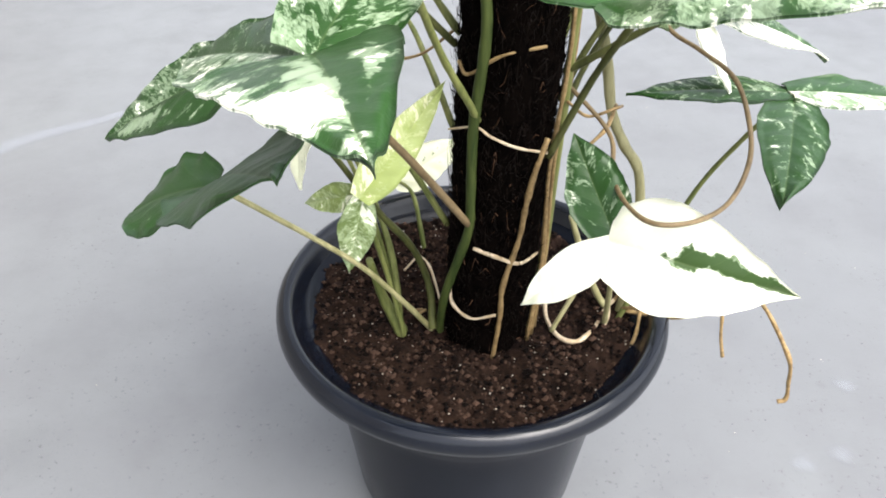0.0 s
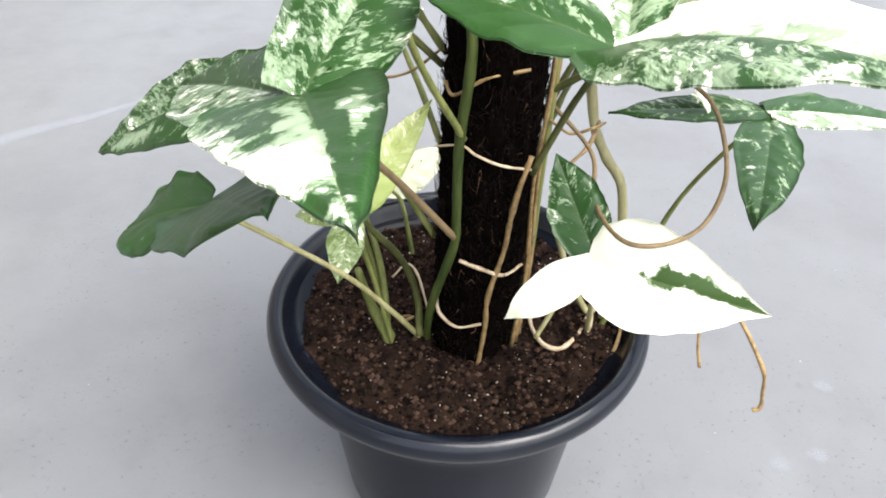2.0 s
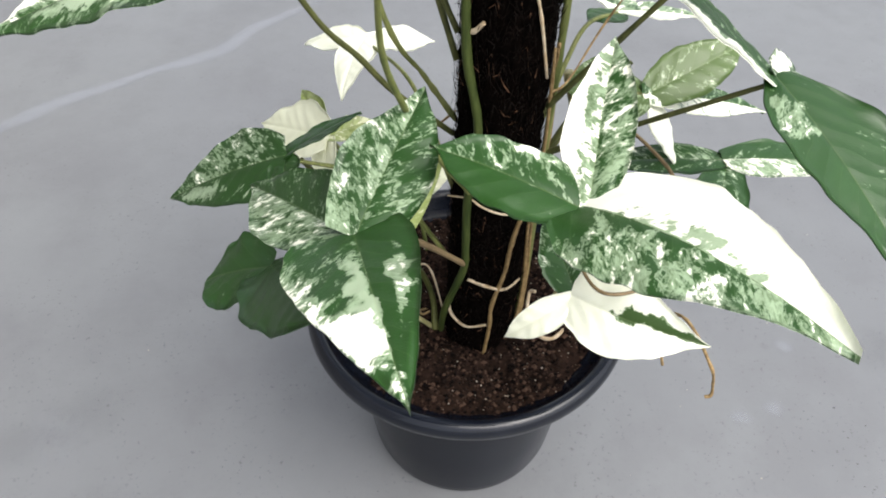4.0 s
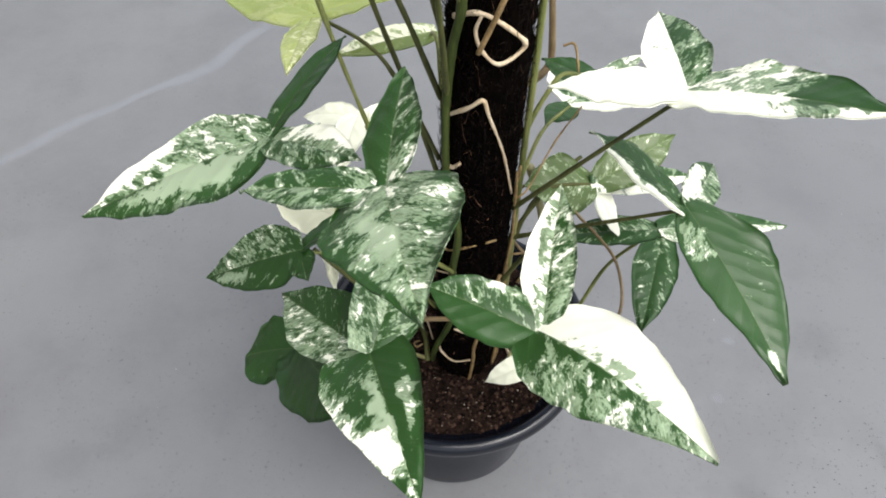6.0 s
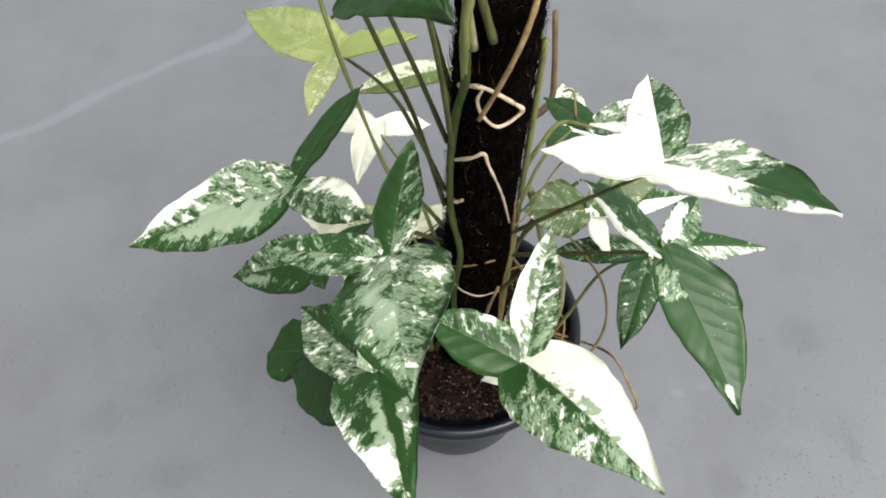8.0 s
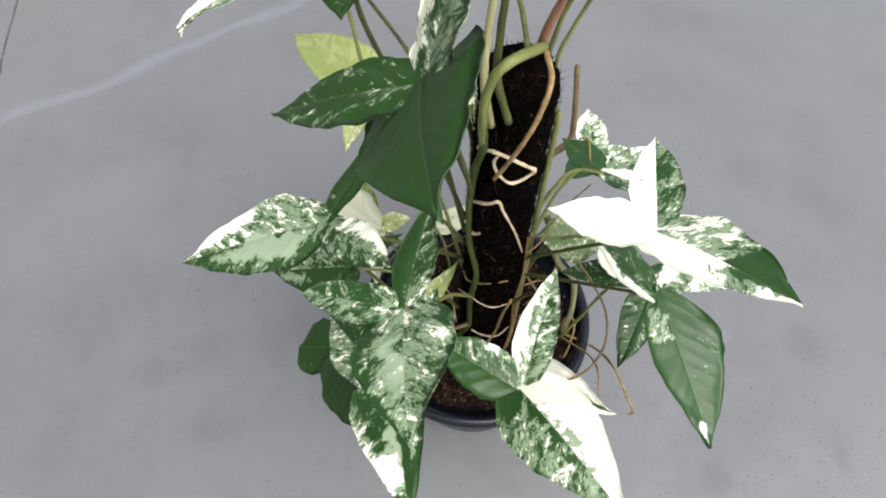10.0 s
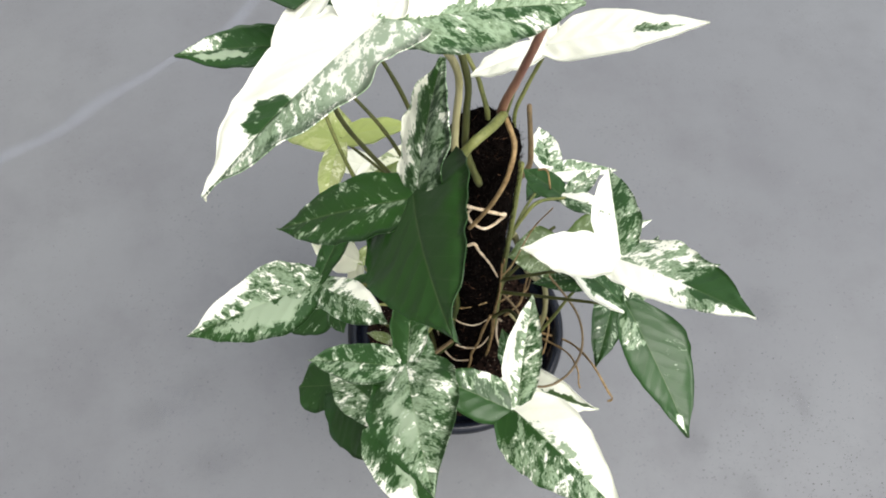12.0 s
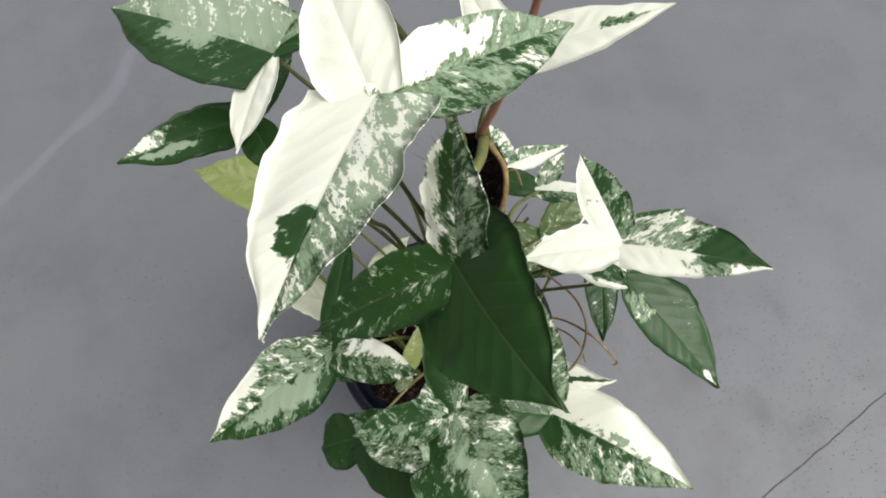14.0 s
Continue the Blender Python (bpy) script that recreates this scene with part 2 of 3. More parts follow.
def lathe(bm, profile, seg=96):
    rings = [[bm.verts.new((r * math.cos(a), r * math.sin(a), z)) for a in (2 * math.pi * j / seg for j in range(seg))] for r, z in profile]
    for a, b in zip(rings, rings[1:]):
        for j in range(seg):
            bm.faces.new((a[j], a[(j + 1) % seg], b[(j + 1) % seg], b[j]))
    return rings


# ---- floor ----
bm = bmesh.new()
for x0, x1, y0, y1 in ((-60, 60, -60, 60),):
    bm.faces.new([bm.verts.new(v) for v in ((x0, y0, 0), (x1, y0, 0), (x1, y1, 0), (x0, y1, 0))])
floor = tagged(part("ground", bm, FLOOR, smooth=False), "grey painted concrete floor with faint stains and scuffs", "floor", kind="structure")


def ribbon(name, points, width, material, z=0.0012):
    """A flat streak lying on the floor; its spread fades from the middle line to both edges."""
    bm = bmesh.new()
    uvl = bm.loops.layers.uv.new("spread")
    path = spline([(x, y, z) for x, y in points], 10)
    rows, n = [], len(path)
    for i, q in enumerate(path):
        ahead = (path[min(i + 1, n - 1)] - path[max(i - 1, 0)]).normalized()
        side = Vector((-ahead.y, ahead.x, 0)) * width * (0.8 + 0.5 * noise.noise(q * 9))
        ends = min(1.0, 6 * i / n, 6 * (n - 1 - i) / n)
        rows.append([(bm.verts.new(q + side * s), (1 - abs(s)) * ends) for s in (-1, -0.5, 0, 0.5, 1)])
    for a, b in zip(rows, rows[1:]):
        for j in range(4):
            quad = (a[j], a[j + 1], b[j + 1], b[j])
            f = bm.faces.new([q[0] for q in quad])
            for loop, q in zip(f.loops, quad):
                loop[uvl].uv = (0.5, q[1])
    return part(name, bm, material, floor)


def blot(name, x, y, rx, ry, material, z=0.0014):
    bm = bmesh.new()
    uvl = bm.loops.layers.uv.new("spread")
    rings = []
    for k in range(5):
        ring = []
        for j in range(28):
            a = 2 * math.pi * j / 28
            wob = 1 + 0.25 * noise.noise(Vector((math.cos(a) * 1.7 + x * 9, math.sin(a) * 1.7, y * 9)))
            ring.append(bm.verts.new((x + rx * wob * math.cos(a) * k / 4 + 1e-5 * j * (k == 0), y + ry * wob * math.sin(a) * k / 4, z)))
        rings.append(ring)
    for k in range(4):
        for j in range(28):
            i = (j + 1) % 28
            f = bm.faces.new((rings[k][j], rings[k + 1][j], rings[k + 1][i], rings[k][i]))
            for loop, v in zip(f.loops, (k, k + 1, k + 1, k)):
                loop[uvl].uv = (0.5, 1 - v / 4)
    return part(name, bm, material, floor)


ribbon("chalk_streak", [(-1.20, 0.03), (-0.95, 0.26), (-0.785, 0.392), (-0.71, 0.432), (-0.635, 0.474), (-0.575, 0.532), (-0.515, 0.572), (-0.46, 0.615), (-0.395, 0.651), (-0.36, 0.684), (-0.325, 0.743), (-0.284, 0.783), (-0.12, 0.93), (0.1, 1.08)], 0.026, CHALK)
STAINS = ((0.371, -0.19, 0.03, 0.05), (0.432, -0.238, 0.07, 0.03), (0.471, -0.081, 0.014, 0.04), (-0.426, -0.03, 0.06, 0.045), (-0.37, 0.0, 0.05, 0.06), (-0.33, -0.10, 0.07, 0.04), (0.45, 0.07, 0.05, 0.05), (0.31, -0.12, 0.035, 0.04), (0.323, 0.079, 0.007, 0.006))
for x, y, r in ((0.309, 0.002, 0.017), (0.274, -0.007, 0.016), (0.343, 0.078, 0.016)):
    blot("pale_spot", x, y, r, r * 0.9, PALE_SPOT)


def crack(points, width):
    bm = bmesh.new()
    path, rows = spline([(x, y, 0.0008) for x, y in points], 16), []
    for i, q in enumerate(path):
        ahead = (path[min(i + 1, len(path) - 1)] - path[max(i - 1, 0)]).normalized()
        side = Vector((-ahead.y, ahead.x, 0)) * width * (0.6 + 0.9 * abs(noise.noise(q * 70)))
        off = Vector((-ahead.y, ahead.x, 0)) * 0.002 * noise.noise(q * 40)
        rows.append((bm.verts.new(q + off + side), bm.verts.new(q + off - side)))
    for a, b in zip(rows, rows[1:]):
        bm.faces.new((a[0], a[1], b[1], b[0]))
    return part("floor_joint", bm, JOINT, floor)


crack([(0.118, -0.351), (0.319, -0.296), (0.421, -0.269), (0.529, -0.239), (0.985, -0.107), (1.7, 0.09)], 0.0009)
crack([(-0.82, 0.42), (-0.85, 0.547), (-0.868, 0.655), (-0.93, 0.95)], 0.0025)


def flakes(name, count, cx, cy, sx, sy, size, material, parent, z=0.0):
    bm = bmesh.new()
    for _ in range(count):
        x, y = random.gauss(cx, sx), random.gauss(cy, sy)
        s, a = size * random.uniform(0.4, 1.3), random.uniform(0, 6.3)
        pts = [(x + s * math.cos(a + k * 2.1) * random.uniform(0.5, 1.6), y + s * math.sin(a + k * 2.1) * random.uniform(0.3, 1), z + 0.0003) for k in range(3)]
        v = [bm.verts.new(p) for p in pts] + [bm.verts.new((x, y, z + s * 0.5))]
        for f in ((0, 1, 3), (1, 2, 3), (2, 0, 3)):
            bm.faces.new([v[i] for i in f])
    return tagged(part(name, bm, material, parent, smooth=False), kind="stuff")


flakes("dark_specks", 620, 0.45, -0.18, 0.06, 0.10, 0.0012, SPECK, floor)
flakes("dark_specks", 60, 0.324, 0.038, 0.06, 0.08, 0.001, SPECK, floor)
flakes("dark_specks", 90, 0.0, 0.1, 0.5, 0.4, 0.0009, SPECK, floor)
flakes("pale_specks", 40, 0.1, 0.1, 0.45, 0.35, 0.001, GRIT, floor)

DARK_STAIN = stain_material("dark_stain", (0.05, 0.05, 0.053), 0.075, 60)
for x, y, rx, ry in STAINS:
    blot("dark_stain", x, y, rx, ry, DARK_STAIN)

# ---- unseen wall, added to hold sky light off the floor's left ----
WALL_GREY = mottled("unseen_wall_grey", (0.22, 0.21, 0.2), (0.32, 0.31, 0.29), 6, 0.85, 0.2)
bm = bmesh.new()
bmesh.ops.create_cube(bm, size=1.0, matrix=Matrix.LocRotScale((-2.0, 0.4, 1.4), None, (0.2, 5.5, 2.8)))
tagged(part("unseen_wall_west", bm, WALL_GREY, smooth=False), "unseen plain grey wall added to dim the sky light from the left", "wall", kind="structure")

# ---- pot ----
pot = tagged(new("plant_pot"), "black plastic nursery pot with a rolled rim on the grey floor", "plant pot")
bm = bmesh.new()
lathe(bm, [(0.001, 0.001), (0.079, 0.001), (0.0828, 0.004), (0.0848, 0.012), (0.0900, 0.06), (0.0965, 0.115), (0.1032, 0.1645), (0.1075, 0.1685), (0.1150, 0.1722), (0.1150, 0.1737), (0.1128, 0.169), (0.1115, 0.155), (0.0935, 0.115), (0.0870, 0.06), (0.0818, 0.012), (0.001, 0.008)])
part("body", bm, POT, pot)
bm = bmesh.new()
lathe(bm, [(0.1135, 0.1717), (0.1160, 0.1682), (0.1210, 0.1667), (0.1260, 0.1677), (0.1290, 0.1707), (0.1300, 0.1747), (0.1293, 0.1794), (0.1270, 0.1829), (0.1238, 0.1844), (0.1205, 0.1837), (0.1182, 0.1810), (0.1165, 0.1772), (0.1135, 0.1717)])
part("rim", bm, RIM, pot, "rolled glossy rim")

# ---- soil ----
SOIL_Z = 0.170


def soil_height(x, y):
    v = Vector((x, y, 0))
    return SOIL_Z + 0.005 * noise.noise(v * 28) + 0.0036 * noise.noise(v * 95) + 0.0026 * noise.noise(v * 230) - 0.2 * max(0, math.hypot(x, y) - 0.09)


bm = bmesh.new()
rings = []
for k in range(91):
    r = 0.1120 * k / 90 + 0.0004
    rings.append([bm.verts.new((r * math.cos(a), r * math.sin(a), soil_height(r * math.cos(a), r * math.sin(a)))) for a in (2 * math.pi * j / 240 for j in range(240))])
for a, b in zip(rings, rings[1:]):
    for j in range(240):
        bm.faces.new((a[j], b[j], b[(j + 1) % 240], a[(j + 1) % 240]))
soil = tagged(part("soil", bm, SOIL), "dark brown crumbly potting soil filling the pot", "soil", kind="stuff")


def crumbs(name, count, smallest, largest, material):
    bm = bmesh.new()
    for _ in range(count):
        r, a = 0.110 * math.sqrt(random.random()), random.uniform(0, 6.283)
        x, y, s = r * math.cos(a), r * math.sin(a), smallest + (largest - smallest) * random.random() ** 3
        z = soil_height(x, y) + s * 0.25
        v = [bm.verts.new((x + s * dx * random.uniform(0.6, 1.2), y + s * dy * random.uniform(0.6, 1.2), z + s * dz * random.uniform(0.5, 1.1))) for dx, dy, dz in ((1, 0, 0), (0, 1, 0), (-1, 0, 0), (0, -1, 0), (0, 0, 0.9), (0, 0, -0.9))]
        for i in range(4):
            bm.faces.new((v[i], v[(i + 1) % 4], v[4]))
            bm.faces.new((v[(i + 1) % 4], v[i], v[5]))
    return tagged(part(name, bm, material, soil, smooth=False), kind="stuff")


crumbs("soil_crumbs", 8500, 0.0004, 0.0027, CRUMB)
crumbs("pale_grit", 480, 0.0003, 0.001, GRIT)

# ---- coir pole ----
POLE_A, POLE_B, POLE_R = Vector((0.008, -0.022, 0.12)), Vector((0.018, -0.044, 0.618)), 0.0262
POLE_W = (POLE_B - POLE_A).normalized()
POLE_X = (Vector((1, 0, 0)) - POLE_W * POLE_W.x).normalized()
POLE_Y = POLE_W.cross(POLE_X)


def on_pole(angle, z, lift=0.002):
    """A place on the pole's side: degrees round it (-90 faces the viewer) and height."""
    a, h = radians(angle), (z - POLE_A.z) / POLE_W.z
    return POLE_A + POLE_W * h + (POLE_X * math.cos(a) + POLE_Y * math.sin(a)) * (POLE_R - 0.004 * (z - 0.15) + lift)


pole = tagged(new("moss_pole"), "dark coir-covered moss pole standing upright in the pot", "plant pole")
bm = bmesh.new()
rings = []
for i in range(200):
    z = 0.12 + (0.618 - 0.12) * i / 199
    ring = []
    for j in range(56):
        q = on_pole(360 * j / 56, z, 0)
        ring.append(bm.verts.new(on_pole(360 * j / 56, z, 0.0024 * noise.noise(q * 110) + 0.0022 * noise.noise(Vector((q.x, q.y, q.z * 0.5)) * 420))))
    rings.append(ring)
for a, b in zip(rings, rings[1:]):
    for j in range(56):
        bm.faces.new((a[j], a[(j + 1) % 56], b[(j + 1) % 56], b[j]))
tip = bm.verts.new(POLE_B + Vector((0, 0, 0.003)))
for j in range(56):
    bm.faces.new((rings[-1][j], rings[-1][(j + 1) % 56], tip))
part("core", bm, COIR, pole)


def fibres(count, lift_most, material, label):
    bm = bmesh.new()
    for _ in range(count):
        a, z = random.uniform(0, 360), random.uniform(0.15, 0.611)
        length, turn, lift = random.uniform(0.006, 0.028), random.uniform(-16, 16), 0.0003 + lift_most * random.random() ** 3
        p0, p2 = on_pole(a, z, 0.0002), on_pole(a + turn, min(z + length * random.uniform(-0.6, 1), 0.620), lift * 1.3)
        p1 = on_pole(a + turn * 0.5, (z + min(z + length * 0.4, 0.616)) / 2, lift * 0.9)
        w = Vector((random.gauss(0, 1), random.gauss(0, 1), random.gauss(0, 1))).normalized() * random.uniform(0.00012, 0.0003)
        vs = [bm.verts.new(p) for p in (p0 - w, p0 + w, p1 + w, p1 - w, p2)]
        bm.faces.new((vs[0], vs[1], vs[2], vs[3]))
        bm.faces.new((vs[3], vs[2], vs[4]))
    # the cut end, a tangle of short hairs
    for _ in range(count // 12):
        a, r = random.uniform(0, 6.283), 0.023 * math.sqrt(random.random())
        q = POLE_B + Vector((r * math.cos(a), r * math.sin(a), 0.001))
        e = q + Vector((random.gauss(0, 0.004), random.gauss(0, 0.004), random.uniform(0.001, 0.008)))
        w = Vector((random.gauss(0, 1), random.gauss(0, 1), 0)).normalized() * 0.0003
        bm.faces.new([bm.verts.new(p) for p in (q - w, q + w, e)])
    return tagged(part("coir_fibre", bm, material, pole, label), kind="stuff")


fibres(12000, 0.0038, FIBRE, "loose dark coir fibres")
fibres(380, 0.0025, HAIR, "lighter brown coir hairs")

# ---- the plant ----
plant = tagged(new("syngonium_plant"), "climbing arrowhead plant with cream and green marbled leaves", "potted plant")


def swell(u, base, peak, taper):
    """Half width of a lobe along its midrib, 1 at its widest."""
    if u < peak:
        t = max(u, 0) / peak
        return base + (1 - base) * math.sin(t * math.pi / 2) ** 0.9
    t = (u - peak) / (1 - peak)
    return (1 - t**taper) * (1 - 0.12 * t) * (1 - 0.3 * max(0, (t - 0.72) / 0.28) ** 0.8) + 0.004


def lobe(bm, tools, start, tip, up, half, base=0.45, peak=0.31, taper=1.95, arch=0.03, fold=0.03, droop=0.0, tints=(0, 0), greys=(0, 0), yellow=0.0, spots=(), quilt=0.0007, skew=0.0, lift=0.0, nu=44, nv=9):
    """One lobe: a thin two-sided sheet bent along its midrib and folded across it."""
    uvl, pale, grey, yel = tools
    start, tip = Vector(start), Vector(tip)
    way = tip - start
    length = way.length
    way.normalize()
    up = (up - way * up.dot(way)).normalized()
    side = up.cross(way)
    seed = start.x * 31 + start.y * 17 + tip.z * 23
    sheets = []
    for depth in (0.0, -0.0007):
        grid = []
        for i in range(nu + 1):
            u = i / nu
            row = []
            for j in range(-nv, nv + 1):
                v = math.copysign((abs(j) / nv) ** 1.6, j)
                w = half * swell(u, base, peak, taper) * (1 + skew * (1 if v > 0 else -1)) * (1 + 0.11 * noise.noise(Vector((u * 3.6, seed * 5 + (9 if v > 0 else 0), 0))) + 0.05 * noise.noise(Vector((u * 13, seed * 7, 4 if v > 0 else 0))))
                across, av = w * v, abs(v)
                vein = abs(math.sin(math.pi * ((u * length - 1.0 * abs(across)) / 0.0125 + 0.5 * noise.noise(Vector((u * 4, seed * 3, 6 if v > 0 else 0))))))
                bend = arch * length * 4 * u * (1 - u) - droop * length * u * u
                bend += fold * abs(across) + quilt * vein * math.sin(math.pi * av) * (1 + 0.9 * noise.noise(Vector((u * 5, v * 2, seed)))) - 0.0004 * math.exp(-((across / 0.0012) ** 2))
                bend += half * av * av * (0.2 * noise.noise(Vector((u * 3.3 + seed, v * 1.3, seed))) + 0.09 * noise.noise(Vector((u * 9 + seed, v * 2, seed)))) + lift
                q = start + way * (u * length) + side * across + up * (bend + depth)
                k = 0 if v > 0 else 1
                p, g = tints[k], greys[k]
                ragged = q * 95
                un = u + 0.09 * noise.noise(ragged) + 0.05 * noise.noise(ragged * 2.7)
                vn = v + 0.24 * noise.noise(ragged + Vector((7, 3, 1))) + 0.12 * noise.noise(ragged * 2.7 + Vector((1, 9, 4)))
                for su, sv, ru, rv, dp, dg in spots:
                    near = math.exp(-(((un - su) / ru) ** 2 + ((vn - sv) / rv) ** 2) ** 2)
                    p, g = p + dp * near, g + dg * near
                vert = bm.verts.new(q)
                vert[pale], vert[grey], vert[yel] = min(max(p, -0.3), 1.2), g, yellow
                row.append((vert, (u * length - 1.0 * abs(across), abs(across))))
            grid.append(row)
        sheets.append(grid)
    for s, grid in enumerate(sheets):
        for i in range(nu):
            for j in range(2 * nv):
                quad = [grid[i][j], grid[i + 1][j], grid[i + 1][j + 1], grid[i][j + 1]]
                if s == 0:
                    quad.reverse()
                f = bm.faces.new([q[0] for q in quad])
                f.material_index = s
                for loop, q in zip(f.loops, quad):
                    loop[uvl].uv = (q[1][0] + (0.5 if j >= nv else 0), q[1][1])
    for e in (0, 2 * nv):
        for i in range(nu):
            quad = [sheets[0][i][e], sheets[0][i + 1][e], sheets[1][i + 1][e], sheets[1][i][e]]
            f = bm.faces.new([q[0] for q in (quad if e else quad[::-1])])
            for loop, q in zip(f.loops, quad if e else quad[::-1]):
                loop[uvl].uv = (q[1][0] + (0.5 if e else 0), q[1][1])


def leaf(c, main, lobes=(), root=None, label="", petiole=PETIOLE, rise=0.03, thick=0.0016, bow=0.0, flip=1, normal=None, via=None):
    """A leaf: the joint c, its middle lobe and side lobes (each tip, half width and settings), and a petiole from root."""
    bm = bmesh.new()
    tools = (bm.loops.layers.uv.new("vein"), bm.verts.layers.float.new("pale"), bm.verts.layers.float.new("grey"), bm.verts.layers.float.new("yellow"))
    c = Vector(c)
    axis = Vector(main["tip"]) - c
    if normal is not None:
        up = Vector(normal)
    elif len(lobes) > 1:
        across = Vector(lobes[0]["tip"]) - Vector(lobes[1]["tip"])
        up = axis.cross(across)
        if up.z * flip < 0:
            up = -up
    else:
        up = Vector((0, -0.25, 1))
    up.normalize()
    settings = dict(main)
    lobe(bm, tools, c - axis.normalized() * 0.004, settings.pop("tip"), settings.pop("up", up), settings.pop("half"), **settings)
    for k, side in enumerate(lobes):
        settings = dict(base=0.42, peak=0.42, lift=-0.0006 * (k + 1), nu=30, nv=7)
        settings.update(side)
        tip_at, half = settings.pop("tip"), settings.pop("half")
        lobe(bm, tools, c, tip_at, Vector(settings.pop("up", up)), half, **settings)
    blade = part("leaf", bm, [LEAF_TOP, LEAF_UNDER], plant, label)
    if root is not None:
        root = Vector(root)
        mid = root.lerp(c, 0.5) + Vector((bow, 0, rise))
        pb = bmesh.new()
        way = [root, *via, c - up * 0.001] if via else [root, root.lerp(mid, 0.5) + Vector((0, 0, rise * 0.25)), mid, c - up * 0.001]
        tube(pb, way, thick * 1.25, thick * 0.8, 8, 8, 0.15)
        part("petiole", pb, petiole, blade)
    return blade


# upper leaves
leaf((-0.040, -0.088, 0.772), dict(tip=(-0.113, -0.172, 0.767), half=0.037, skew=-0.08, up=Vector((-0.4, 0.15, 0.9)), tints=(0.5, 1.15), base=0.95, spots=[(0.62, -0.18, 0.1, 0.26, -1.4, 0.0), (0.2, 0.5, 0.32, 0.6, 0.08, 0.95)]),
     [dict(tip=(-0.041, -0.008, 0.780), half=0.023, tints=(1.15, 1.15), base=0.6, up=Vector((-0.4, 0.1, 0.9)), lift=-0.003), dict(tip=(0.058, -0.080, 0.770), half=0.024, tints=(0.45, 0.35), greys=(0.2, 0.1), spots=[(0.25, 0.6, 0.32, 0.42, 0.9, 0.0)])],
     root=on_pole(180, 0.418), via=[(-0.034, -0.000, 0.476), (-0.049, -0.021, 0.547), (-0.069, -0.056, 0.657), (-0.065, -0.084, 0.724)], label="large arrow-shaped leaf, half cream and half marbled green", petiole=PETIOLE_DARK)
leaf((-0.028, -0.153, 0.726), dict(tip=(-0.015, -0.235, 0.750), half=0.036, tints=(-0.25, -0.25), base=0.92, peak=0.2, taper=1.65, skew=-0.05, arch=0.05, spots=[(0.1, -0.7, 0.2, 0.5, 0.0, 0.35)]),
     [dict(tip=(-0.100, -0.145, 0.691), half=0.019, tints=(0.22, 0.18), base=0.7), dict(tip=(-0.012, -0.108, 0.770), half=0.022, tints=(0.3, 0.36), base=0.7, spots=[(0.4, 0.8, 0.5, 0.3, 0.6, 0)])],
     root=on_pole(-150, 0.497), label="glossy dark green leaf with marbled side lobes", petiole=PETIOLE_DARK, rise=0.012)
leaf((-0.104, 0.039, 0.627), dict(tip=(-0.195, 0.043, 0.620), half=0.021, tints=(0.05, 0.05), spots=[(0.78, -0.5, 0.2, 0.5, 0.65, 0), (0.65, 0.4, 0.25, 0.3, 0.1, 0.9)]),
     [dict(tip=(-0.057, 0.098, 0.628), half=0.014, tints=(0.2, 0.2)), dict(tip=(-0.096, -0.009, 0.623), half=0.014, tints=(0.05, 0.05))], root=on_pole(170, 0.486), label="dark green leaf with a speckled cream tip", petiole=PETIOLE_DARK)
leaf((-0.076, 0.034, 0.686), dict(tip=(-0.168, 0.145, 0.651), half=0.036, tints=(0.08, 0.4), greys=(0.1, 0.45), base=0.8, spots=[(0.35, -0.45, 0.3, 0.45, 0.0, 0.9), (0.45, 0.25, 0.2, 0.3, 0.0, 0.6)]),
     [dict(tip=(-0.024, 0.049, 0.685), half=0.014, tints=(0.5, 0.2)), dict(tip=(-0.113, -0.021, 0.678), half=0.013, tints=(1.15, 1.15)), dict(tip=(-0.064, 0.104, 0.684), half=0.015, tints=(1.15, 1.0))], root=on_pole(150, 0.518), label="broad leaf marbled grey-green, dark green and cream", petiole=PETIOLE_DARK)
leaf((0.058, -0.019, 0.675), dict(tip=(0.138, -0.049, 0.718), half=0.018, tints=(1.15, 1.15), spots=[(0.72, 0.0, 0.1, 0.35, -0.85, 0.1)]),
     [dict(tip=(0.051, 0.052, 0.677), half=0.014, tints=(1.15, 1.15)), dict(tip=(0.008, -0.031, 0.667), half=0.013, tints=(1.15, 1.15))], root=on_pole(60, 0.572), label="nearly all cream leaf with a green fleck", petiole=PETIOLE)

# middle leaves
leaf((-0.110, -0.091, 0.512), dict(tip=(-0.216, -0.114, 0.480), half=0.029, skew=0.02, up=Vector((-0.38, -0.14, 0.9)), tints=(0.25, 0.42), base=0.35, arch=0.02, spots=[(0.42, 0.32, 0.3, 0.36, -0.2, 1.0), (0.75, -0.85, 0.3, 0.35, 0.6, 0)]),
     [dict(tip=(-0.068, -0.012, 0.522), half=0.012, tints=(0.0, 0.0)), dict(tip=(-0.056, -0.138, 0.538), half=0.016, tints=(0.42, 0.3), spots=[(0.6, 0.8, 0.3, 0.4, 0.6, 0)])],
     root=on_pole(175, 0.364), via=[(-0.048, -0.046, 0.405), (-0.065, -0.060, 0.436), (-0.080, -0.070, 0.459), (-0.098, -0.084, 0.500)], label="long leaf marbled green with a grey-green patch", petiole=PETIOLE_DARK)
